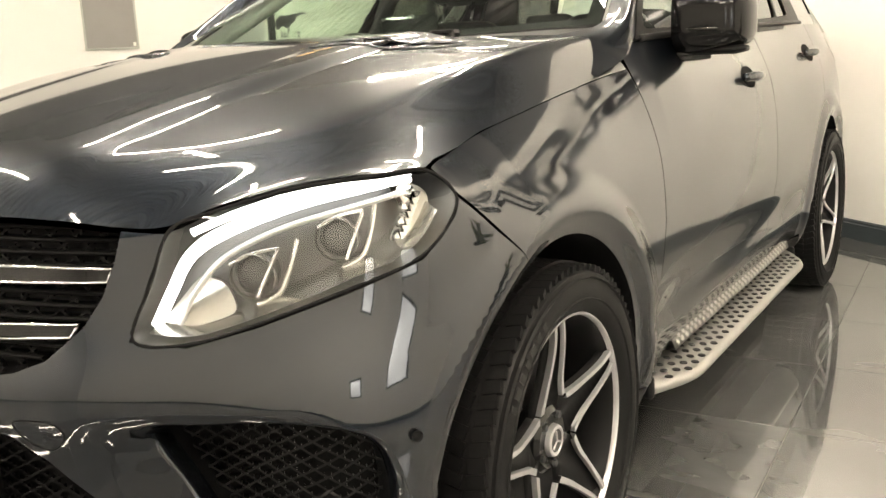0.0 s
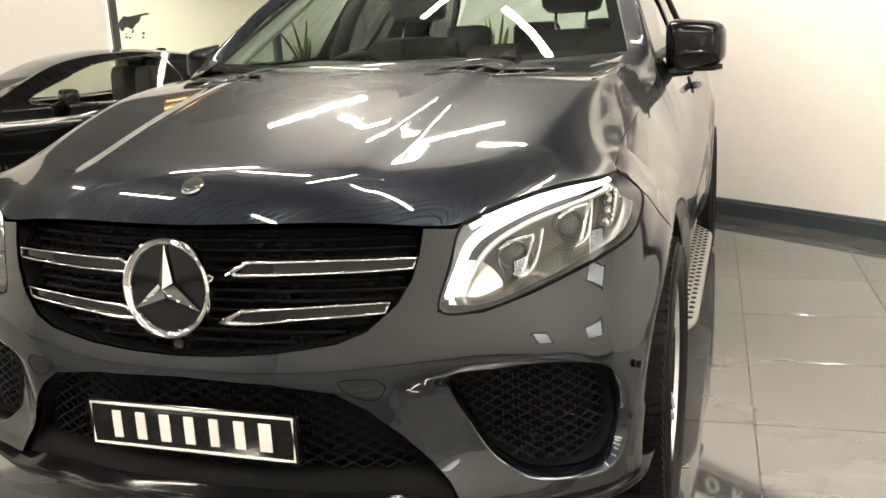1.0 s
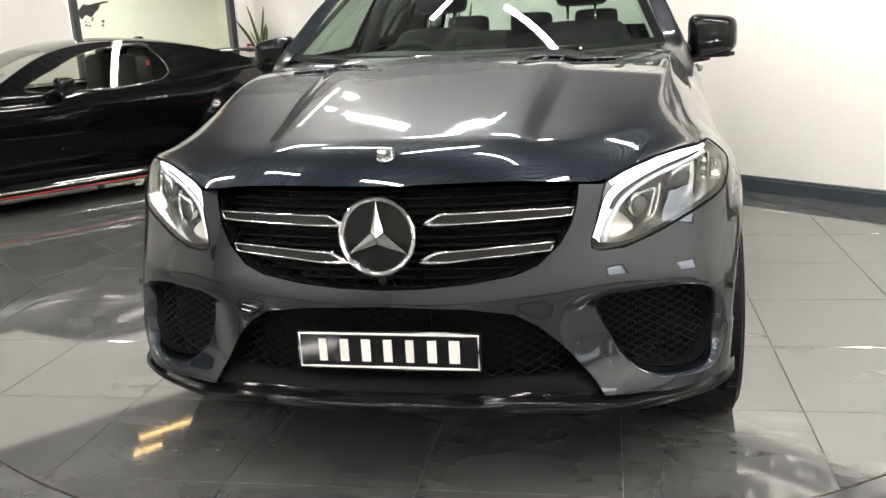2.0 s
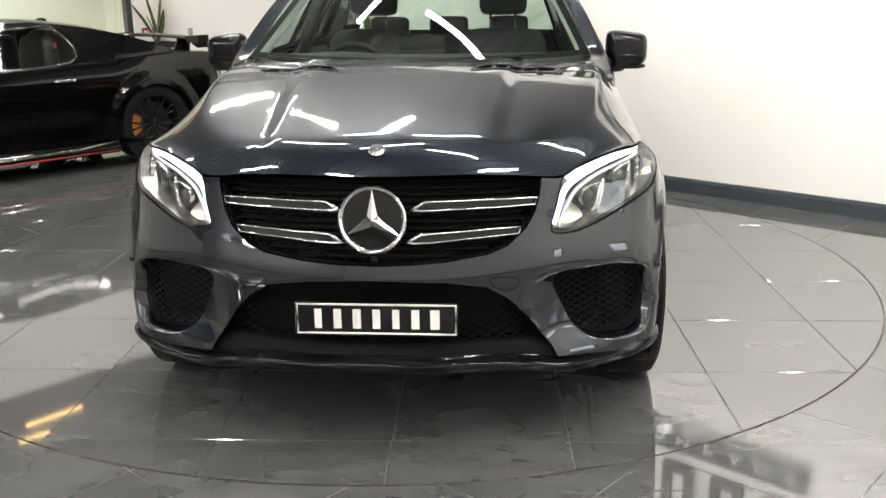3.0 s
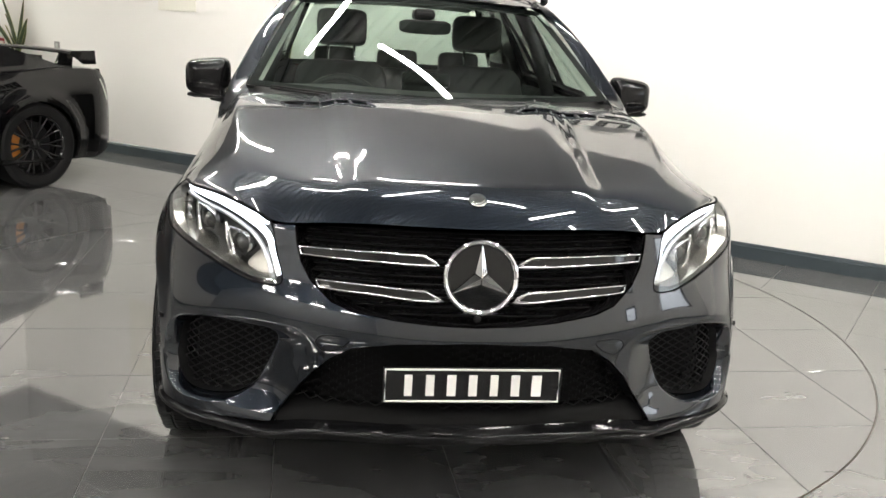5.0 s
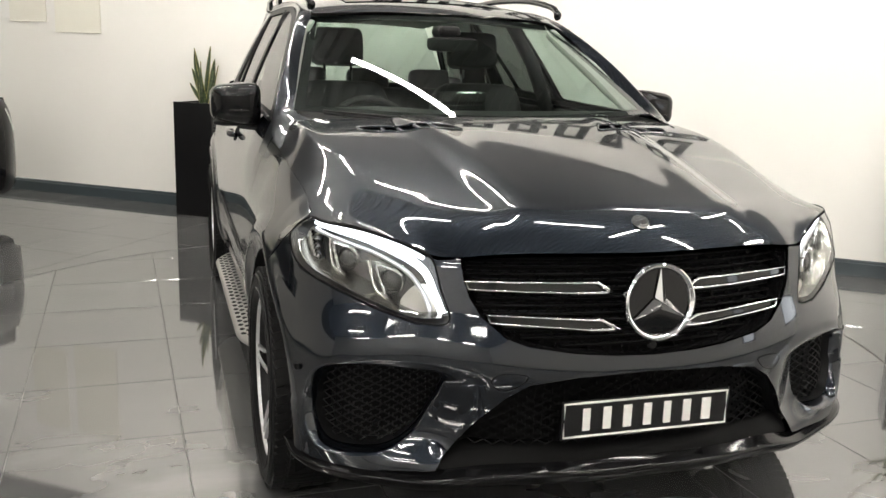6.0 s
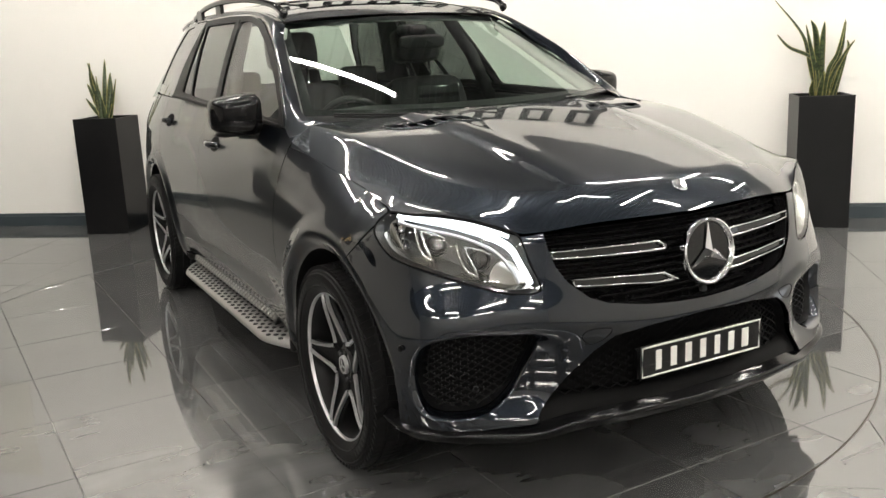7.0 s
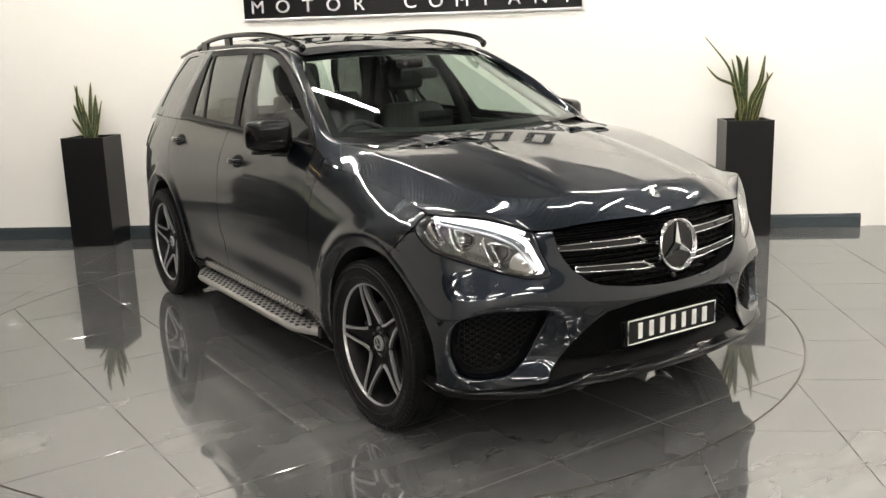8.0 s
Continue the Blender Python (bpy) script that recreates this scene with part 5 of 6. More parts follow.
part("dash_screen", box(.22, .012, .11, (0, 1.735, 1.215), .008), GLOSS_BLACK, suv)
a = np.linspace(0, 2 * np.pi, 40, endpoint=False)
tilt = Matrix.Translation((-.37, 1.86, 1.055)) @ Matrix.Rotation(radians(64), 4, "X")
ringp = np.array([tilt @ Vector((.19 * math.cos(t), .185 * math.sin(t), 0)) for t in a])
sw = part("steering_wheel", tube("steering_wheel", ringp, .016, 10, True), LEATHER, suv)
part("steering_hub", lathe("steering_hub", [(.03, 0), (.028, .05), (.0, .075), (-.12, .05)], 24, "z"), LEATHER, sw).matrix_local = tilt
for k in (0, 180, 270):
    c = Matrix.Rotation(radians(k), 4, "Z")
    q = np.array([tilt @ c @ Vector((t, 0, .0)) for t in (.05, .12, .19)])
    part("steering_spoke", tube("steering_spoke", q, .018, 8, flat=.6), LEATHER, sw)


def pad(sx, sy, sz, at, tilt=0.0, e=.35):
    """A soft upholstered block with rounded, slightly domed faces."""
    bm = bmesh.new()
    bmesh.ops.create_uvsphere(bm, u_segments=28, v_segments=16, radius=1.0)
    f = lambda t: math.copysign(abs(t) ** e, t)
    for v in bm.verts:
        v.co = Vector((f(v.co.x) * sx / 2, f(v.co.y) * sy / 2, f(v.co.z) * sz / 2))
    bmesh.ops.transform(bm, matrix=Matrix.Translation(at) @ Matrix.Rotation(tilt, 4, "X"), verts=bm.verts)
    for face in bm.faces:
        face.smooth = True
    return bm


for x in (.37, -.37):
    seat = part("front_seat", pad(.52, .54, .18, (x, 2.22, .72)), LEATHER, suv, "dark leather front seat")
    part("seat_back", pad(.50, .16, .62, (x, 2.55, .97), radians(-18)), LEATHER, seat)
    hr = part("headrest", pad(.27, .11, .19, (x, 2.70, 1.445), radians(-12)), LEATHER, seat)
    for dx in (-.07, .07):
        part("headrest_post", tube("headrest_post", np.array([(x + dx, 2.62, 1.20), (x + dx, 2.675, 1.37)]), .007, 8), CHROME, hr)
bench = part("rear_bench", pad(1.30, .50, .2, (0, 3.20, .72)), LEATHER, suv, "dark leather rear bench")
part("bench_back", pad(1.30, .18, .56, (0, 3.50, .93), radians(-20)), LEATHER, bench)
for x in (-.40, 0, .40):
    part("rear_headrest", pad(.26, .10, .14, (x, 3.62, 1.25), radians(-12)), LEATHER, bench)
part("interior_mirror", pad(.24, .03, .065, (0, 1.885, 1.468), 0, .5), SATIN_BLACK, suv, "rear view mirror")
part("mirror_pod", box(.10, .16, .05, (0, 1.99, 1.525), .02), SATIN_BLACK, suv)

# ---- doorway, sign, wall things ----
frame_thing = thing("door_1", "dark grey framed glazed doorway with bright room behind", "door", kind="structure")
frame_thing.matrix_world = ROOM
for n0 in (DOOR0, DOOR1 - .07):
    part("door_post", box(.10, .07, DOOR_H, (LEFT_U - .02, n0 + .035, DOOR_H / 2), .004), FRAME_DARK, frame_thing)
part("door_head", box(.10, DOOR1 - DOOR0, .07, (LEFT_U - .02, (DOOR0 + DOOR1) / 2, DOOR_H + .02), .004), FRAME_DARK, frame_thing)
mid = (DOOR0 + DOOR1) / 2
pane = part("door_pane", box(.010, DOOR1 - DOOR0 - .15, DOOR_H - .02, (LEFT_U - .03, mid, DOOR_H / 2), .001), ROOM_GLASS, frame_thing, "clear glass pane with a dark decal")
pane.visible_shadow = False
decal = smooth([(2.24, 1.58), (2.30, 1.66), (2.36, 1.655), (2.45, 1.672), (2.56, 1.690), (2.59, 1.672), (2.50, 1.655), (2.47, 1.60), (2.43, 1.575), (2.38, 1.52), (2.32, 1.545), (2.27, 1.50)], 4)
v, f, _ = triangulate([decal], .03)
me = make_mesh("pane_decal", np.stack([np.full(len(v), LEFT_U - .023), v[:, 0], v[:, 1]], 1), f, flat=True)
part("pane_decal", me, FRAME_DARK, frame_thing, "dark irregular decal on the glass")
rng = random.Random(4)
for k in range(9):
    c = np.array((2.30 + rng.random() * .22, 1.42 + rng.random() * .09))
    r = .008 + rng.random() * .014
    lp = np.array([c + r * (.6 + .5 * rng.random()) * np.array((math.cos(t), math.sin(t))) for t in np.linspace(0, 2 * np.pi, 9, endpoint=False)])
    v, f, _ = triangulate([lp], .05)
    part("decal_speck", make_mesh("decal_speck", np.stack([np.full(len(v), LEFT_U - .023), v[:, 0], v[:, 1]], 1), f, flat=True), FRAME_DARK, frame_thing)

# the room behind the doorway
L0, L1 = LEFT_U - 3.4, LEFT_U - .2
room_box("wall_inner", L0 - .1, L0, .9, WALL_N + 1.3, 0, 2.8, CREAM, "cream painted wall of the room behind the doorway")
room_box("wall_inner", L0, L1, .8, .9, 0, 2.8, CREAM, "cream painted side wall of the room behind the doorway")
room_box("wall_inner", L0, L1, WALL_N + 1.2, WALL_N + 1.3, 0, 2.8, CREAM, "cream painted side wall of the room behind the doorway")
room_box("ceiling_inner", L0, L1, .8, WALL_N + 1.3, 2.8, 2.9, CREAM, "cream ceiling of the room behind the doorway", category="ceiling")
room_box("floor_inner", L0, L1, .8, WALL_N + 1.3, -.05, -.001, GROUT, "grey floor of the room behind the doorway", category="floor")
# added fill light, out of sight, that brightens the cream room through the doorway
lamp = thing("ceiling_panel", "added unseen square panel that lights the inner room", "light", ROOM @ pose(LEFT_U - 1.7, 2.9, 2.77))
part("panel_frame", box(1.24, 1.24, .03, (0, 0, 0), .004), FRAME_DARK, lamp)
part("panel_diffuser", box(1.20, 1.20, .01, (0, 0, -.014), .002), material("inner_fill_glow", (.9, .9, .9), emit=(1.0, .97, .90), strength=23.0), lamp, "glowing face of the added fill panel")

# grey board on the west wall
board = thing("notice_board", "grey notice board with thin pale frame on the wall", "board", ROOM @ pose(LEFT_U + .012, .51, 1.80))
part("board_panel", box(.018, .50, .84, (0, 0, 0), .002), PANEL_GREY, board)
for y, z, sy, sz in ((0, -.43, .54, .018), (0, .43, .54, .018), (-.26, 0, .018, .86), (.26, 0, .018, .86)):
    part("board_edge", box(.024, sy, sz, (.002, y, z), .002), LIGHT_TRIM, board)
part("board_label", box(.004, .03, .04, (.012, .225, -.39), .001), WHITE_LETTER, board)

# faint posters on the sign wall
POSTER = material("cream_poster", (.76, .74, .66), rough=.5, vary=.03, scale=3)
for u0, u1, z0, z1 in ((-6.69, -6.25, 1.60, 2.45), (-6.15, -5.63, 1.51, 2.45)):
    p = thing("poster", "pale cream poster in a slim acrylic holder", "poster", ROOM @ pose((u0 + u1) / 2, WALL_N - .008, (z0 + z1) / 2), "posters on the white wall")
    part("poster_sheet", box(u1 - u0, .006, z1 - z0, (0, 0, 0), .001), POSTER, p)
    part("poster_lip", box(u1 - u0 + .01, .010, .008, (0, -.002, -(z1 - z0) / 2), .002), POSTER, p)

# switches
sw_plate = thing("light_switch", "small grey light switch plate on the wall", "switch", ROOM @ pose(-7.75, WALL_N - .006, 1.075))
part("switch_plate", box(.085, .010, .085, (0, 0, 0), .003), PANEL_GREY, sw_plate)
part("switch_rocker", box(.03, .008, .045, (0, -.007, 0), .002), LIGHT_TRIM, sw_plate)
call = thing("fire_call_point", "small red and cream call point on the wall", "alarm", ROOM @ pose(LEFT_U + .014, 4.28, 1.06))
part("call_box", box(.028, .075, .10, (0, 0, 0), .004), RED, call)
part("call_window", box(.006, .045, .04, (.014, 0, .0), .001), POSTER, call)

# sign: black band with letters and dark blocks above
SIGN0, SIGN1 = -2.98, -.08
sign = thing("wall_sign", "black sign band lettered in silver below dark blocks", "sign", ROOM @ pose((SIGN0 + SIGN1) / 2, WALL_N, 1.907))
W_ = SIGN1 - SIGN0
part("sign_band", box(W_, .035, .215, (0, -.018, .1175), .003), GLOSS_BLACK, sign, "gloss black sign band")
part("sign_trim", box(W_ + .006, .042, .018, (0, -.021, .002), .003), SILVER, sign)
part("sign_trim", box(W_ + .006, .042, .014, (0, -.021, .232), .003), SILVER, sign)
letters = "MOTOR COMPANY"
for k, ch in enumerate(letters):
    if ch == " ":
        continue
    cu = bpy.data.curves.new("letter", "FONT")
    cu.body, cu.size, cu.extrude, cu.align_x = ch, .152, .006, "CENTER"
    tmp = bpy.data.objects.new("letter", cu)
    me = bpy.data.meshes.new_from_object(tmp)
    bpy.data.objects.remove(tmp)
    ob = part("letter", me, SILVER, sign)
    ob.matrix_local = pose(-W_ / 2 + .125 + k * (W_ - .25) / 12, -.042, .055, 90, 0, 0) @ Matrix.Diagonal((1.05, 1, 1, 1))
for k in range(7):
    ring = bmesh.new()
    for x_, z_, sx_, sz_ in ((-.095, 0, .075, .44), (.095, 0, .075, .44), (0, .185, .115, .07), (0, -.185, .115, .07)):
        box(sx_, .05, sz_, (x_, 0, z_), 0, bm=ring)
    part("sign_block", ring, SATIN_BLACK, sign, "plain hollow dark block").location = (-W_ / 2 + .20 + k * (W_ - .40) / 6, -.030, .56)


# planters
def blade(points, width, twist):
    """One sword leaf along a curve of (u, z, n) points: cupped, thick in the middle, with a pointed tip."""
    c = smooth([(u, n, z) for u, z, n in points], 6, False)
    tang = np.gradient(c, axis=0)
    tang /= np.linalg.norm(tang, axis=1, keepdims=True)
    m, rows = len(c), []
    for i in range(m):
        t = i / (m - 1)
        w = width * (.45 + .75 * math.sin(math.pi * min(1, .15 + t * .75))) * (1 - t ** 4) ** .8 + .0008
        a = twist * (t - .3)
        side_v = np.array((math.cos(a), math.sin(a), 0.0))
        side_v -= tang[i] * (side_v @ tang[i])
        side_v /= np.linalg.norm(side_v)
        nrm = np.cross(tang[i], side_v)
        cup = .20 * w
        rows.append([c[i] + side_v * w * k + nrm * h for k, h in ((-.5, cup), (-.2, -.004), (.2, -.004), (.5, cup), (.2, .003), (-.2, .003))])
    return np.array(rows)


def planter(name_group, u, seed, leaves, label):
    rng = random.Random(seed)
    t = thing("planter", label, "planter", ROOM @ pose(u, 4.205, 0), name_group)
    S, H, T = .38, .955, .018
    bm = bmesh.new()
    for x, y, sx, sy in ((0, -S / 2 + T / 2, S, T), (0, S / 2 - T / 2, S, T), (-S / 2 + T / 2, 0, T, S - 2 * T), (S / 2 - T / 2, 0, T, S - 2 * T)):
        r = bmesh.ops.create_cube(bm, size=1.0)
        bmesh.ops.transform(bm, matrix=Matrix.Translation((x, y, H / 2)) @ Matrix.Diagonal((sx, sy, H, 1)), verts=r["verts"])
    bmesh.ops.remove_doubles(bm, verts=bm.verts[:], dist=1e-5)
    part("planter_body", bm, PLANTER, t)
    part("planter_rim", box(S + .004, .022, .006, (0, -S / 2 + .011, H + .001), .002), PLANTER, t)
    soil = bmesh.new()
    bmesh.ops.create_grid(soil, x_segments=14, y_segments=14, size=S / 2 - T)
    for v in soil.verts:
        v.co.z = H - .025 + .010 * noise.noise(v.co * 22)
    part("soil", soil, SOIL, t)
    plant = thing("snake_plant", "upright snake plant with dark banded yellow-edged leaves", "plant", ROOM @ pose(u, 4.205, H - .03), "snake plants in planters")
    for pts, w in leaves:
        n0, n1 = (rng.random() - .5) * .08, (rng.random() - .5) * .20
        n_ = len(pts) - 1
        p = blade([(x, z - .02 * (z > 0), n0 + (n1 - n0) * k / n_) for k, (x, z) in enumerate(pts)], w * .66, (rng.random() - .5) * 4.0)
        lf = part("leaf", grid_mesh("leaf", p, False, True), LEAF, plant)
        for c in (0, 3):
            part("leaf_edge", tube("leaf_edge", p[:, c], .0022, 5), LEAF_EDGE, lf)
    return t


G_ = "black planters along the wall"
LOW_PLANT = [([(-.03, 0), (-.095, .12), (-.165, .21)], .040), ([(-.02, 0), (-.08, .19), (-.13, .33)], .050), ([(-.01, 0), (-.05, .26), (-.105, .50)], .042),
             ([(-.02, 0), (-.075, .32), (-.04, .50)], .040), ([(.0, 0), (.01, .28), (.018, .52)], .046), ([(.02, 0), (.045, .24), (.035, .41)], .060),
             ([(.03, 0), (.055, .14), (.12, .36)], .040), ([(-.02, 0), (-.035, .20), (-.045, .39)], .056), ([(.01, 0), (.0, .14), (.005, .27)], .062), ([(-.03, 0), (-.05, .12), (-.07, .25)], .05)]
TALL_PLANT = [([(-.02, 0), (-.07, .25), (-.13, .48), (-.33, .73)], .040), ([(-.03, 0), (-.06, .29), (-.235, .395), (-.32, .49)], .030), ([(-.01, 0), (-.06, .45), (-.11, .58)], .050),
              ([(0, 0), (-.015, .36), (-.012, .565)], .054), ([(.01, 0), (.03, .22), (.085, .35), (.12, .575)], .036), ([(.02, 0), (.05, .20), (.125, .36), (.145, .56)], .040),
              ([(.06, 0), (.105, .21), (.145, .355)], .032), ([(.09, 0), (.13, .19), (.168, .315)], .032), ([(-.05, 0), (-.065, .08), (-.07, .15)], .044), ([(0, 0), (.0, .19), (-.025, .36)], .044),
              ([(.03, 0), (.06, .18), (.13, .33), (.19, .43)], .034), ([(.07, 0), (.09, .20), (.17, .36), (.165, .43)], .030), ([(-.02, 0), (-.05, .22), (-.10, .40), (-.14, .55)], .040),
              ([(0, 0), (.012, .12), (.02, .24)], .05), ([(-.02, 0), (-.02, .10), (-.01, .22)], .05)]
FAN_PLANT = [([(-0.0405, 0), (-0.162, .25), (-0.392, .50)], .070), ([(-0.027, 0), (-0.108, .26), (-0.27, .48)], .066), ([(0, 0), (-0.0675, .35), (-0.176, .66)], .074), ([(0.0135, 0), (0.0675, .32), (0.121, .64)], .066),
             ([(0.027, 0), (0.108, .22), (0.257, .44)], .072), ([(0, 0), (0.054, .20), (0.0675, .40)], .064), ([(0, 0), (-0.027, .2), (-0.054, .36)], .06)]
planter(G_, -4.405, 11, LOW_PLANT, "tall square black planter with a low snake plant")
planter(G_, 1.257, 23, TALL_PLANT, "tall square black planter with a tall drooping snake plant")
planter(G_, -8.22, 37, FAN_PLANT, "tall square black planter in the corner behind the coupe")

# ---- the black coupe ----
coupe = thing("coupe", "black sports coupe with large rear wing parked on tiles", "car", pose(-4.364, 4.883, 0, 0, 0, 233.0))
cw = spl([-2.35, -2.2, -1.9, -1.4, -.9, 0, .7, 1.3, 1.8, 2.15, 2.36], [.62, .80, .895, .945, .925, .905, .905, .93, .915, .80, .45])
cb = spl([-2.35, -2.1, -1.5, -.9, 0, .8, 1.4, 1.9, 2.36], [.92, .96, .965, .925, .895, .885, .86, .77, .62])
cin = spl([.12, .18, .28, .4, .55, .7, .8, .9, 1.0], [.09, .045, .015, .004, 0, .006, .02, .05, .10])
CH = (-1.39, 1.39)


def coupe_side(side):
    def surf(x, z, depth=0.0):
        x, z = np.asarray(x, float), np.asarray(z, float)
        d = cin(z) + depth
        for hx in CH:
            d = d - .022 * sm(.52, .40, np.hypot(x - hx, z - .35))
        d = d + .02 * np.exp(-((z - .42) / .10) ** 2) * sm(-.95, -.6, x) * sm(1.0, .7, x)
        return np.stack([x + 0 * z, side * (cw(x) - d), z + 0 * x], -1)
    return surf


def c_arc(hx, a0, a1, n=22, r=.372):
    return [(hx + r * math.cos(radians(a)), .35 + r * math.sin(radians(a))) for a in np.linspace(a0, a1, n)]


roof_z = spl([-2.2, -1.92, -1.5, -1.0, -.5, -.1, .25, .6, .92], [.965, .99, 1.115, 1.245, 1.308, 1.302, 1.225, 1.05, .885])
gl_b = spl([-2.2, -1.6, -1.0, -.2, .4, .92], [.70, .78, .815, .83, .83, .80])
gl_t = spl([-2.2, -1.6, -1.0, -.2, .4, .92], [.60, .56, .565, .575, .62, .70])


def coupe_glass(side):
    def surf(x, z, depth=0.0):
        x, z = np.asarray(x, float), np.asarray(z, float)
        k = np.clip((z - cb(x)) / (1.275 - .90), 0, 1.2)
        return np.stack([x + 0 * z, side * (gl_b(x) - (gl_b(x) - gl_t(x)) * k - depth), z + 0 * x], -1)
    return surf


def top_line(x):
    return float(roof_z(x)) - .035


for side in (1, -1):
    surf, gs = coupe_side(side), coupe_glass(side)
    top = lambda a, b, n: [(x, float(cb(x))) for x in np.linspace(a, b, n)]
    part("front_wing", skin("front_wing", [np.array(top(2.32, .70, 22) + [(.68, .7), (.72, .4), (.73, .20), (1.00, .20)] + c_arc(1.39, 200, -20) + [(1.85, .17), (2.15, .16), (2.30, .2), (2.34, .45)])], surf, .035), BLACK_PAINT, coupe)
    door = part("coupe_door", skin("coupe_door", [np.array(top(.696, -.80, 20) + [(-.85, .75), (-.80, .5), (-.68, .27), (.725, .27), (.716, .4), (.676, .7)])], surf, .035), BLACK_PAINT, coupe)
    part("rear_wing_panel", skin("rear_wing_panel", [np.array(top(-.805, -2.13, 22) + [(-2.19, .86), (-2.25, .70), (-2.29, .5), (-2.26, .30), (-2.0, .20), (-1.76, .22)] + c_arc(-1.39, -20, 200) + [(-.98, .27), (-.685, .27), (-.806, .5), (-.855, .75)])], surf, .035), BLACK_PAINT, coupe)
    part("side_skirt", grid_mesh("side_skirt", np.stack([np.stack([np.linspace(.98, -1.0, 20), np.full(20, side * y), np.full(20, z)], 1) for y, z in ((.86, .27), (.915, .20), (.925, .175), (.90, .15), (.7, .15))], 1)), GLOSS_BLACK, coupe)
    part("skirt_blade", tube("skirt_blade", np.array([(.9, side * .925, .20), (0, side * .93, .205), (-.6, side * .93, .215), (-.98, side * .925, .25)]), .010, 8, flat=.5), REFLECTOR, coupe, "satin side skirt blade")
    part("skirt_stripe", tube("skirt_stripe", np.array([(.98, side * .932, .168), (0, side * .936, .168), (-.98, side * .932, .172)]), .006, 6), RED, coupe, "thin red skirt stripe")
    grip = surf(np.linspace(-.48, -.66, 8), np.full(8, .800), -.004)
    part("coupe_handle", tube("coupe_handle", grip, .012, 8, flat=.6), CHROME, door, "flush chrome door handle")
    win = smooth([(.42, .935), (.10, 1.12), (-.15, 1.205), (-.48, 1.238), (-.66, 1.228), (-.69, .945)], 5)
    win = np.array([(x, z) for x, z in win])
    wl = dense(win, .05)
    part("window_trim", tube("window_trim", gs(wl[:, 0], wl[:, 1], -.001), .0035, 6, True), REFLECTOR, coupe, "thin bright window surround")
    xs = np.linspace(.86, -2.0, 40)
    outl = np.array([(x, float(cb(x)) - .01) for x in xs] + [(x, max(top_line(x), float(cb(x)) + .004)) for x in xs[::-1]])
    part("coupe_pillar", skin("coupe_pillar", [outl, win], gs, .05, .015), BLACK_PAINT, coupe)
    pn = part("coupe_window", skin("coupe_window", [win], lambda a, b, d=0, f=gs: f(a, b, d + .004), .08, 0), COUPE_GLASS, coupe)
    pn.visible_shadow = False
    mir = part("coupe_mirror", pad(.13, .20, .12, (.20, side * 1.00, .975), 0, .5), GLOSS_BLACK, coupe, "black door mirror")
    part("coupe_mirror_stalk", tube("coupe_mirror_stalk", np.array([(.26, side * .84, .92), (.23, side * .92, .94), (.20, side * .98, .955)]), .016, 8), GLOSS_BLACK, mir)
    part("fender_vent", tube("fender_vent", surf(np.linspace(1.02, .86, 8), np.linspace(.62, .36, 8), -.002), .010, 6), GLOSS_BLACK, coupe)
for nm, x0, x1, mt, n in (("coupe_windscreen", .92, .18, SIDE_GLASS, 14), ("coupe_roof", .18, -.92, BLACK_PAINT, 18), ("coupe_rear_window", -.92, -1.78, DARK_GLASS, 14), ("coupe_rear_deck", -1.78, -2.2, BLACK_PAINT, 8)):
    X, K = np.meshgrid(np.linspace(x0, x1, n), np.linspace(-1, 1, 21), indexing="ij")
    wt = gl_b(X) - (gl_b(X) - gl_t(X)) * np.clip((roof_z(X) - .035 - cb(X)) / .375, 0, 1.2)
    Z = roof_z(X) - .035 * np.abs(K) ** 3
    pn = part(nm, grid_mesh(nm, np.stack([X, K * wt, Z], -1)), mt, coupe)
X, K = np.meshgrid(np.linspace(.82, 2.36, 26), np.linspace(-1, 1, 25), indexing="ij")
part("coupe_hood", grid_mesh("coupe_hood", np.stack([X, K * (cw(X) - cin(cb(X))), cb(X) + .06 * (1 - np.abs(K) ** 2.2) * sm(2.4, 1.9, X) + .02 * np.exp(-((np.abs(K) - .75) / .15) ** 2) * sm(2.3, 1.6, X)], -1)), BLACK_PAINT, coupe)
sx, sk = np.linspace(.90, -2.13, 40)[:, None], np.linspace(0, 1, 5)[None]
for side in (1, -1):
    part("coupe_shoulder", grid_mesh("coupe_shoulder", np.stack([sx + 0 * sk, side * (cw(sx) - cin(cb(sx))) * (1 - .28 * sk), cb(sx) + .012 * np.sin(np.pi * sk)], -1)), BLACK_PAINT, coupe)
X, K = np.meshgrid(np.linspace(-1.9, -2.15, 10), np.linspace(-1, 1, 15), indexing="ij")
part("coupe_boot", grid_mesh("coupe_boot", np.stack([X, K * (cw(X) - cin(cb(X))), cb(X) + .02 * (1 - K ** 2)], -1)), BLACK_PAINT, coupe)
y_ = np.linspace(-.70, .70, 15)
part("coupe_tail", grid_mesh("coupe_tail", np.stack([np.stack([np.full(15, x), y_ * k, np.full(15, z)], 1) for x, z, k in ((-2.14, .965, 1.10), (-2.20, .86, 1.06), (-2.26, .70, .98), (-2.30, .5, .94), (-2.27, .24, .92))], 1)), BLACK_PAINT, coupe)
part("coupe_nose", grid_mesh("coupe_nose", np.stack([np.stack([np.full(15, x), y_ * .66, np.full(15, z)], 1) for x, z in ((2.36, .62), (2.40, .5), (2.39, .3), (2.33, .16))], 1)), BLACK_PAINT, coupe)
part("coupe_floor", box(4.3, 1.5, .12, (0, 0, .24), .03), MATT_BLACK, coupe)
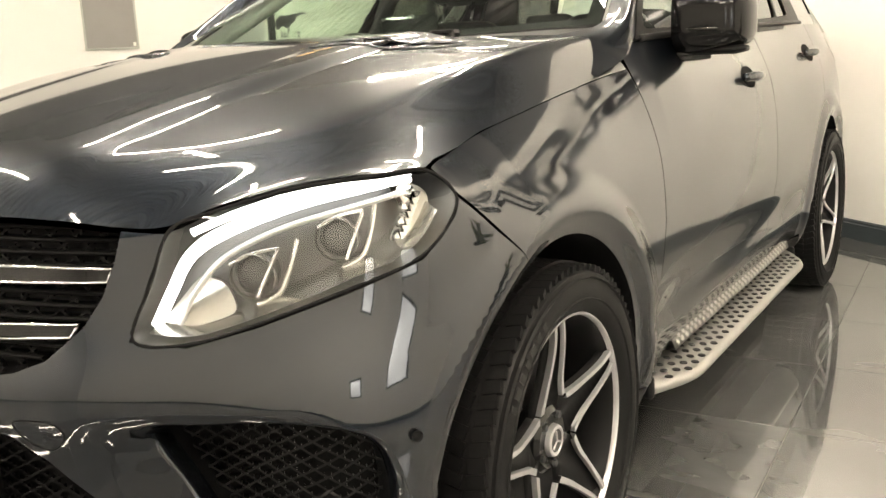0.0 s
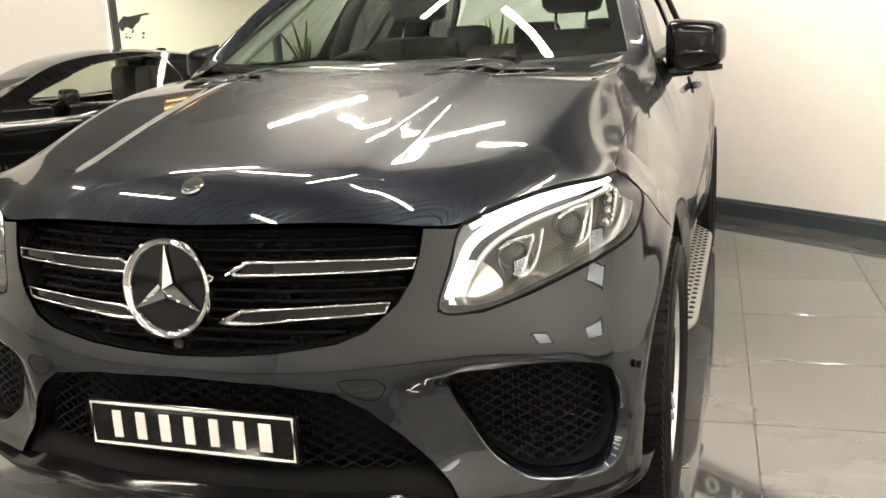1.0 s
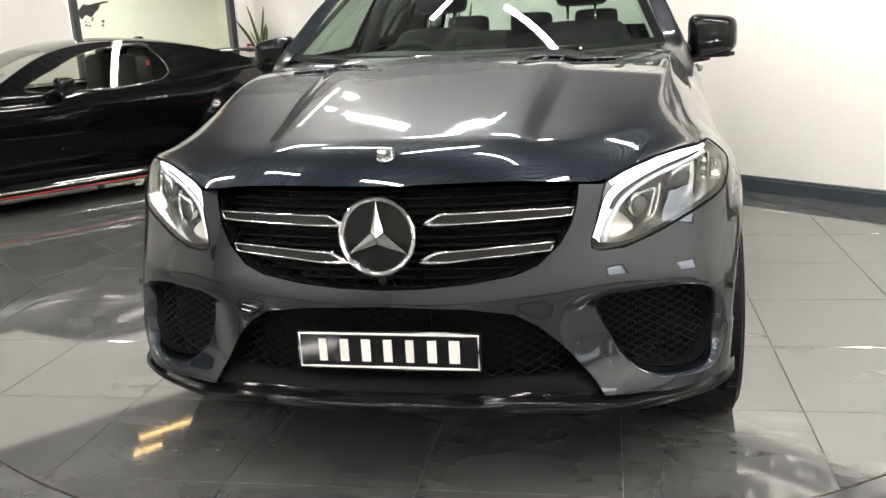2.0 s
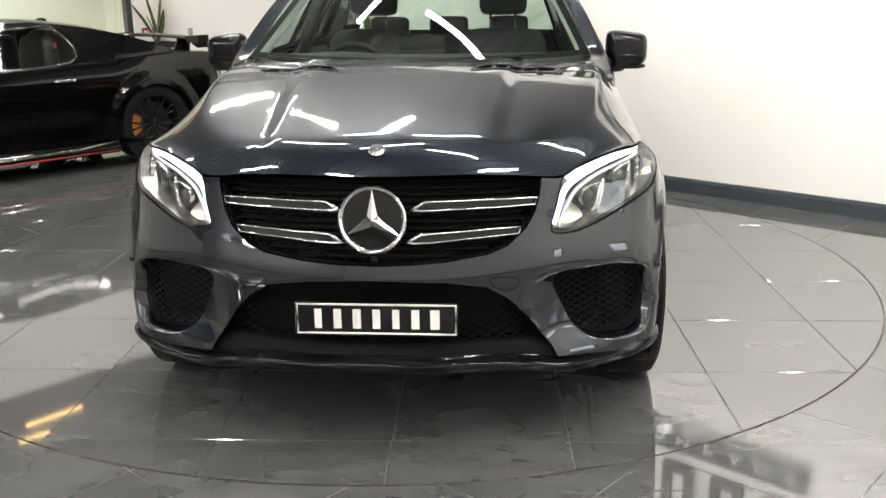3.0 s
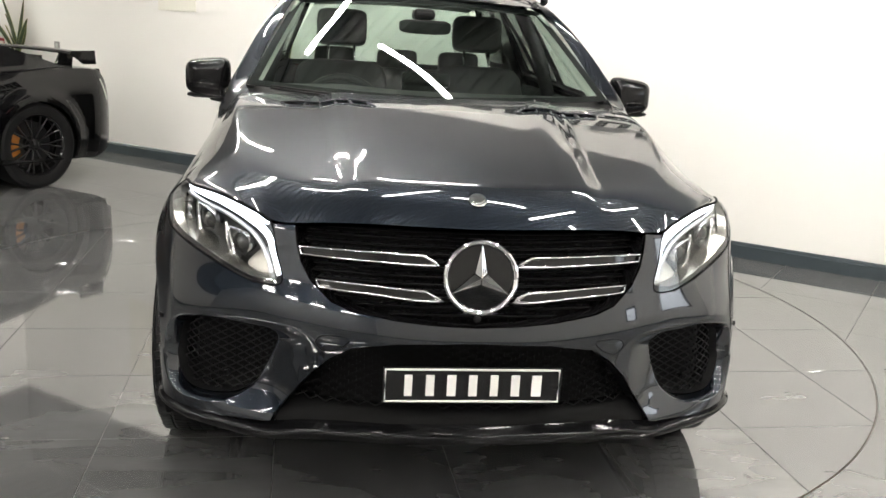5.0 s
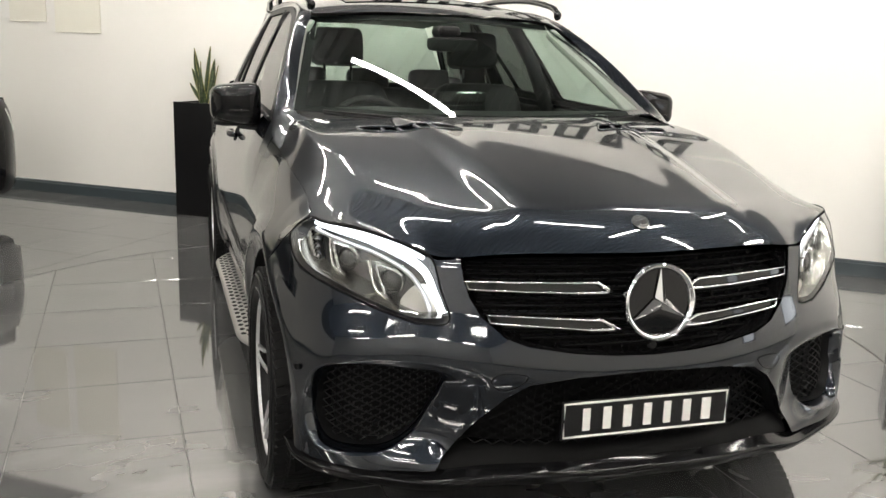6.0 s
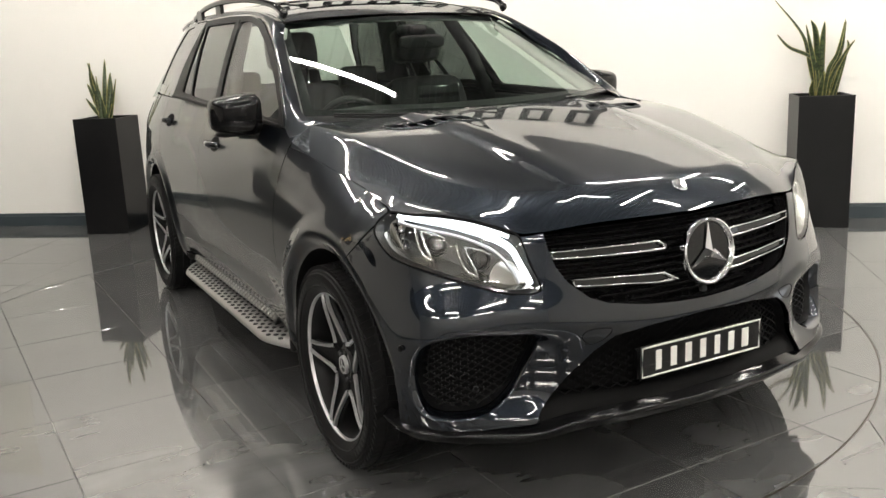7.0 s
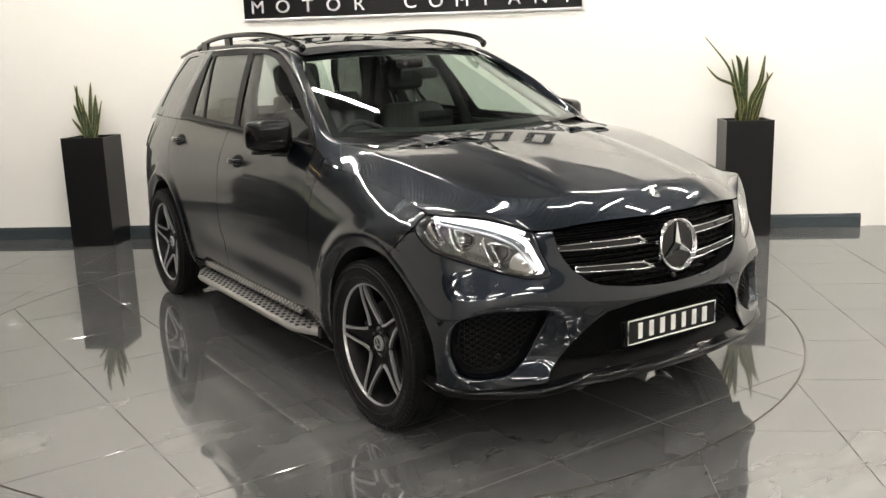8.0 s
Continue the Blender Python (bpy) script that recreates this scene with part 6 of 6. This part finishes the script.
part("coupe_cabin", box(2.2, 1.45, .35, (-.3, 0, .55), .04), MATT_BLACK, coupe)
for y in (.38, -.38):
    st = part("coupe_seat", pad(.16, .50, .80, (-.62, y, .76), 0), LEATHER, coupe)
    part("coupe_headrest", pad(.12, .26, .18, (-.68, y, 1.12), 0), LEATHER, st)
part("seat_belt", tube("seat_belt", np.array([(-.66, .62, 1.10), (-.62, .60, .92), (-.58, .55, .75)]), .018, 6, flat=.3), RED, coupe, "red seat belt")
part("coupe_rear_seat", pad(.20, 1.20, .55, (-1.02, 0, .90), 0), LEATHER, coupe)
part("coupe_dash", pad(.40, 1.40, .20, (.42, 0, .83), 0), LEATHER, coupe)
part("roof_fin", pad(.10, .02, .045, (-.86, 0, 1.278), 0, .8), GLOSS_BLACK, coupe, "small roof aerial fin")
# the wing
wing = part("rear_wing", grid_mesh("rear_wing", np.stack([np.stack([np.full(25, x), np.linspace(-.70, .70, 25), z + .02 * (1 - (np.linspace(-1, 1, 25)) ** 2)], 1) for x, z in ((-1.92, 1.080), (-1.96, 1.102), (-2.03, 1.106), (-2.13, 1.092), (-2.13, 1.085), (-2.01, 1.080), (-1.95, 1.072))], 1), False, True), GLOSS_BLACK, coupe, "wide black rear wing on two struts")
for y in (.705, -.705):
    part("wing_plate", prism([(-2.16, 1.00), (-2.15, 1.12), (-1.90, 1.115), (-1.89, 1.08), (-1.95, 1.05), (-2.02, 1.00)], .014, bevel=.003), GLOSS_BLACK, wing).location = (0, y - .007, 0)
for y in (.50, -.50):
    part("wing_strut", prism([(-2.06, .95), (-1.88, .96), (-1.94, 1.085), (-2.08, 1.09)], .03, bevel=.006), GLOSS_BLACK, wing).location = (0, y - .015, 0)


def mesh_spoke_wheel():
    """A thin-spoked wheel on the axis y, its face towards +y."""
    w = new("coupe_wheel")
    part("coupe_tyre", lathe("coupe_tyre", [(-.12, .255), (-.132, .285), (-.13, .325), (-.11, .350), (0, .355), (.11, .350), (.13, .325), (.132, .285), (.118, .258), (.105, .252)], 72, "y"), RUBBER, w, "black low profile tyre")
    part("coupe_rim", lathe("coupe_rim", [(-.11, .255), (-.09, .235), (.07, .235), (.098, .248), (.105, .257)], 60, "y"), GLOSS_BLACK, w)
    for k in range(10):
        a = 2 * math.pi * k / 10
        for da in (-.10, .10):
            q = np.array([(h, r * math.cos(a + da * t), r * math.sin(a + da * t)) for r, h, t in ((.05, .055, 0), (.11, .072, .35), (.18, .085, 1.0), (.243, .096, 1.35))])[:, [1, 0, 2]]
            part("coupe_spoke", tube("coupe_spoke", smooth(q, 4, False), .0095, 6), GLOSS_BLACK, w)
    part("coupe_hub", lathe("coupe_hub", [(.066, 0), (.064, .03), (.055, .055), (.02, .06)], 30, "y"), GLOSS_BLACK, w)
    part("coupe_disc", lathe("coupe_disc", [(.0, .07), (.0, .195), (-.03, .195), (-.03, .07)], 48, "y"), DISC_STEEL, w)
    part("coupe_caliper", lathe("coupe_caliper", [(.024, .12), (.03, .165), (.022, .212), (-.05, .212), (-.05, .12)], 16, "y", (radians(-28), radians(30))), ORANGE, w, "orange brake caliper")
    return w


cwheel = mesh_spoke_wheel()
cwheel.parent = coupe
cwheel.matrix_local = pose(CH[0], .80, .355)
for x, y, turn in ((CH[1], .80, 0), (CH[0], -.80, 180), (CH[1], -.80, 180)):
    copy_thing(cwheel, pose(x, y, .355, 0, 0, turn))
for side in (1, -1):
    for hx in CH:
        a = np.array(c_arc(hx, 200, -20, 30, .370))
        p = np.stack([np.stack([a[:, 0], np.full(30, side * y), a[:, 1]], 1) for y in (.90, .80, .55)], 1)
        part("coupe_arch_liner", grid_mesh("coupe_arch_liner", p), MATT_BLACK, coupe)

for side in (1, -1):
    sl = coupe_side(side)(np.linspace(-2.10, -2.17, 8), np.linspace(.88, .70, 8), -.003)
    part("side_reflector", tube("side_reflector", sl, .007, 6, flat=.6), LIGHT_TRIM, coupe, "pale slim side reflector")

# warm strip lights high on the west wall
for n0, n1, z in ((2.15, 2.90, 3.52), (2.05, 2.45, 3.70)):
    strip = thing("wall_light", "slim warm strip light high on the wall", "light", ROOM @ pose(LEFT_U + .03, (n0 + n1) / 2, z), "warm wall strips")
    part("strip_housing", box(.05, n1 - n0, .05, (0, 0, 0), .006), FRAME_DARK, strip)
    part("strip_diffuser", box(.012, n1 - n0 - .03, .028, (.028, 0, -.004), .004), WARM_LIGHT, strip, "glowing warm diffuser")

# ---- floor tiles ----
DISC, DISC_R = np.array((-.172, 2.274)), 2.473
TILE_W, GAP, RING_GAP = .60, .003, .010
floor_inv = floor.matrix_world.inverted()


def clip_disc(sq, r):
    """The part of a convex polygon inside the disc, cut against its rim."""
    poly = [np.array(p) for p in sq]
    for t in np.linspace(0, 2 * np.pi, 120, endpoint=False):
        nrm = np.array((math.cos(t), math.sin(t)))
        res = []
        for i in range(len(poly)):
            a, b = poly[i], poly[(i + 1) % len(poly)]
            da, db = (a - DISC) @ nrm - r, (b - DISC) @ nrm - r
            if da <= 0:
                res.append(a)
            if da * db < 0:
                res.append(a + (b - a) * da / (da - db))
        poly = res
        if len(poly) < 3:
            return []
    return poly


def tile_mesh(poly):
    """A slab with a fine chamfer from a flat polygon."""
    p = np.array(poly)
    c = p.mean(0)
    k = len(p)
    inn = c + (p - c) * (1 - .0012 / np.maximum(np.linalg.norm(p - c, axis=1, keepdims=True), .05))
    verts = [(*q, -.008) for q in p] + [(*q, -.0012) for q in p] + [(*q, 0.0) for q in inn]
    faces = [tuple(range(2 * k, 3 * k))]
    for i in range(k):
        j = (i + 1) % k
        faces += [(i, j, k + j, k + i), (k + i, k + j, 2 * k + j, 2 * k + i)]
    return verts, faces


tiles = []
DISC_TURN = np.array(((math.cos(.037), -math.sin(.037)), (math.sin(.037), math.cos(.037))))
for i in range(-6, 6):
    for j in range(-2, 9):
        x, y = .03 + i * TILE_W, .10 + j * TILE_W
        sq = [(x + GAP / 2, y + GAP / 2), (x + TILE_W - GAP / 2, y + GAP / 2), (x + TILE_W - GAP / 2, y + TILE_W - GAP / 2), (x + GAP / 2, y + TILE_W - GAP / 2)]
        sq = [DISC_TURN @ np.array(q) for q in sq]
        poly = clip_disc(sq, DISC_R - RING_GAP / 2)
        if len(poly) > 2 and np.ptp(np.array(poly), axis=0).min() > .02:
            tiles.append(poly)
outer_tiles, cut_tiles = [], []
for i in range(-15, 11):
    for j in range(-21, 9):
        u, n = -.53 + i * TILE_W, -.60 + j * TILE_W
        u0, u1, n0, n1 = max(u, LEFT_U), min(u + TILE_W, RIGHT_U), max(n, BACK_N), min(n + TILE_W, WALL_N)
        if u1 - u0 < .03 or n1 - n0 < .03:
            continue
        g = GAP / 2
        sq = np.array([tuple((ROOM @ Vector((a, b, 0)))[:2]) for a, b in ((u0 + g, n0 + g), (u1 - g, n0 + g), (u1 - g, n1 - g), (u0 + g, n1 - g))])
        d = np.linalg.norm(dense(sq, .05) - DISC, axis=1)
        if d.min() > DISC_R + RING_GAP / 2:
            outer_tiles.append(sq)
        elif d.max() > DISC_R + RING_GAP / 2:
            cut_tiles.append(sq)


def add_tile(verts, faces):
    c = np.array(verts).mean(0)
    me = make_mesh("tile", np.array(verts) - c, faces, flat=True)
    me.materials.append(TILE)
    ob = new("tile", me)
    ob.parent = floor
    ob.matrix_parent_inverse = floor_inv
    ob.location = c
    return ob


full = None
rest_v, rest_f = [], []
outer_tiles.sort(key=lambda q: np.linalg.norm(q.mean(0) - DISC))
for poly in tiles:
    add_tile(*tile_mesh(poly))
for k, sq in enumerate(outer_tiles):
    if k < 170:
        add_tile(*tile_mesh(sq))
    else:
        v, f = tile_mesh(sq)
        rest_f += [tuple(i + len(rest_v) for i in t) for t in f]
        rest_v += v
hole_r = DISC_R + RING_GAP / 2
for sq in cut_tiles:
    pts, edges = list(dense(sq, .1)), []
    edges = [(i, (i + 1) % len(pts)) for i in range(len(pts))]
    k0 = len(pts)
    circ = [DISC + hole_r * np.array((math.cos(t), math.sin(t))) for t in np.linspace(0, 2 * np.pi, 160, endpoint=False)]
    pts += circ
    edges += [(k0 + i, k0 + (i + 1) % 160) for i in range(160)]
    v, _, f, *_ = geometry.delaunay_2d_cdt([Vector(p) for p in pts], edges, [], 0, 1e-7)
    v = np.array([tuple(p) for p in v])
    f = np.array([t for t in f if len(t) == 3])
    c = v[f].mean(1)
    f = f[inside(sq, c) & (np.linalg.norm(c - DISC, axis=1) > hole_r * .9995)]
    if not len(f):
        continue
    used = sorted(set(f.ravel()))
    remap = {o: i for i, o in enumerate(used)}
    tv = [(*v[o], 0.0) for o in used]
    tf = [tuple(remap[o] for o in t) for t in f]
    tf = [t if np.cross(np.array(tv[t[1]])[:2] - np.array(tv[t[0]])[:2], np.array(tv[t[2]])[:2] - np.array(tv[t[0]])[:2]) > 0 else t[::-1] for t in tf]
    add_tile(tv, tf)
if rest_v:
    me = make_mesh("far_tiles", rest_v, rest_f, flat=True)
    me.materials.append(TILE)
    ob = new("far_tiles", me)
    ob.parent = floor
    ob.matrix_parent_inverse = floor_inv
    tagged(ob, kind="stuff")
ring = lathe("turntable_ring", [(-.006, DISC_R - .0042), (-.001, DISC_R - .0042), (-.001, DISC_R - .0012), (-.006, DISC_R - .0012)], 240, "z")
ob = part("turntable_ring", ring, RING_METAL, floor, "worn metal edge round the turntable")
ob.matrix_parent_inverse = floor_inv
ob.location = (DISC[0], DISC[1], 0)
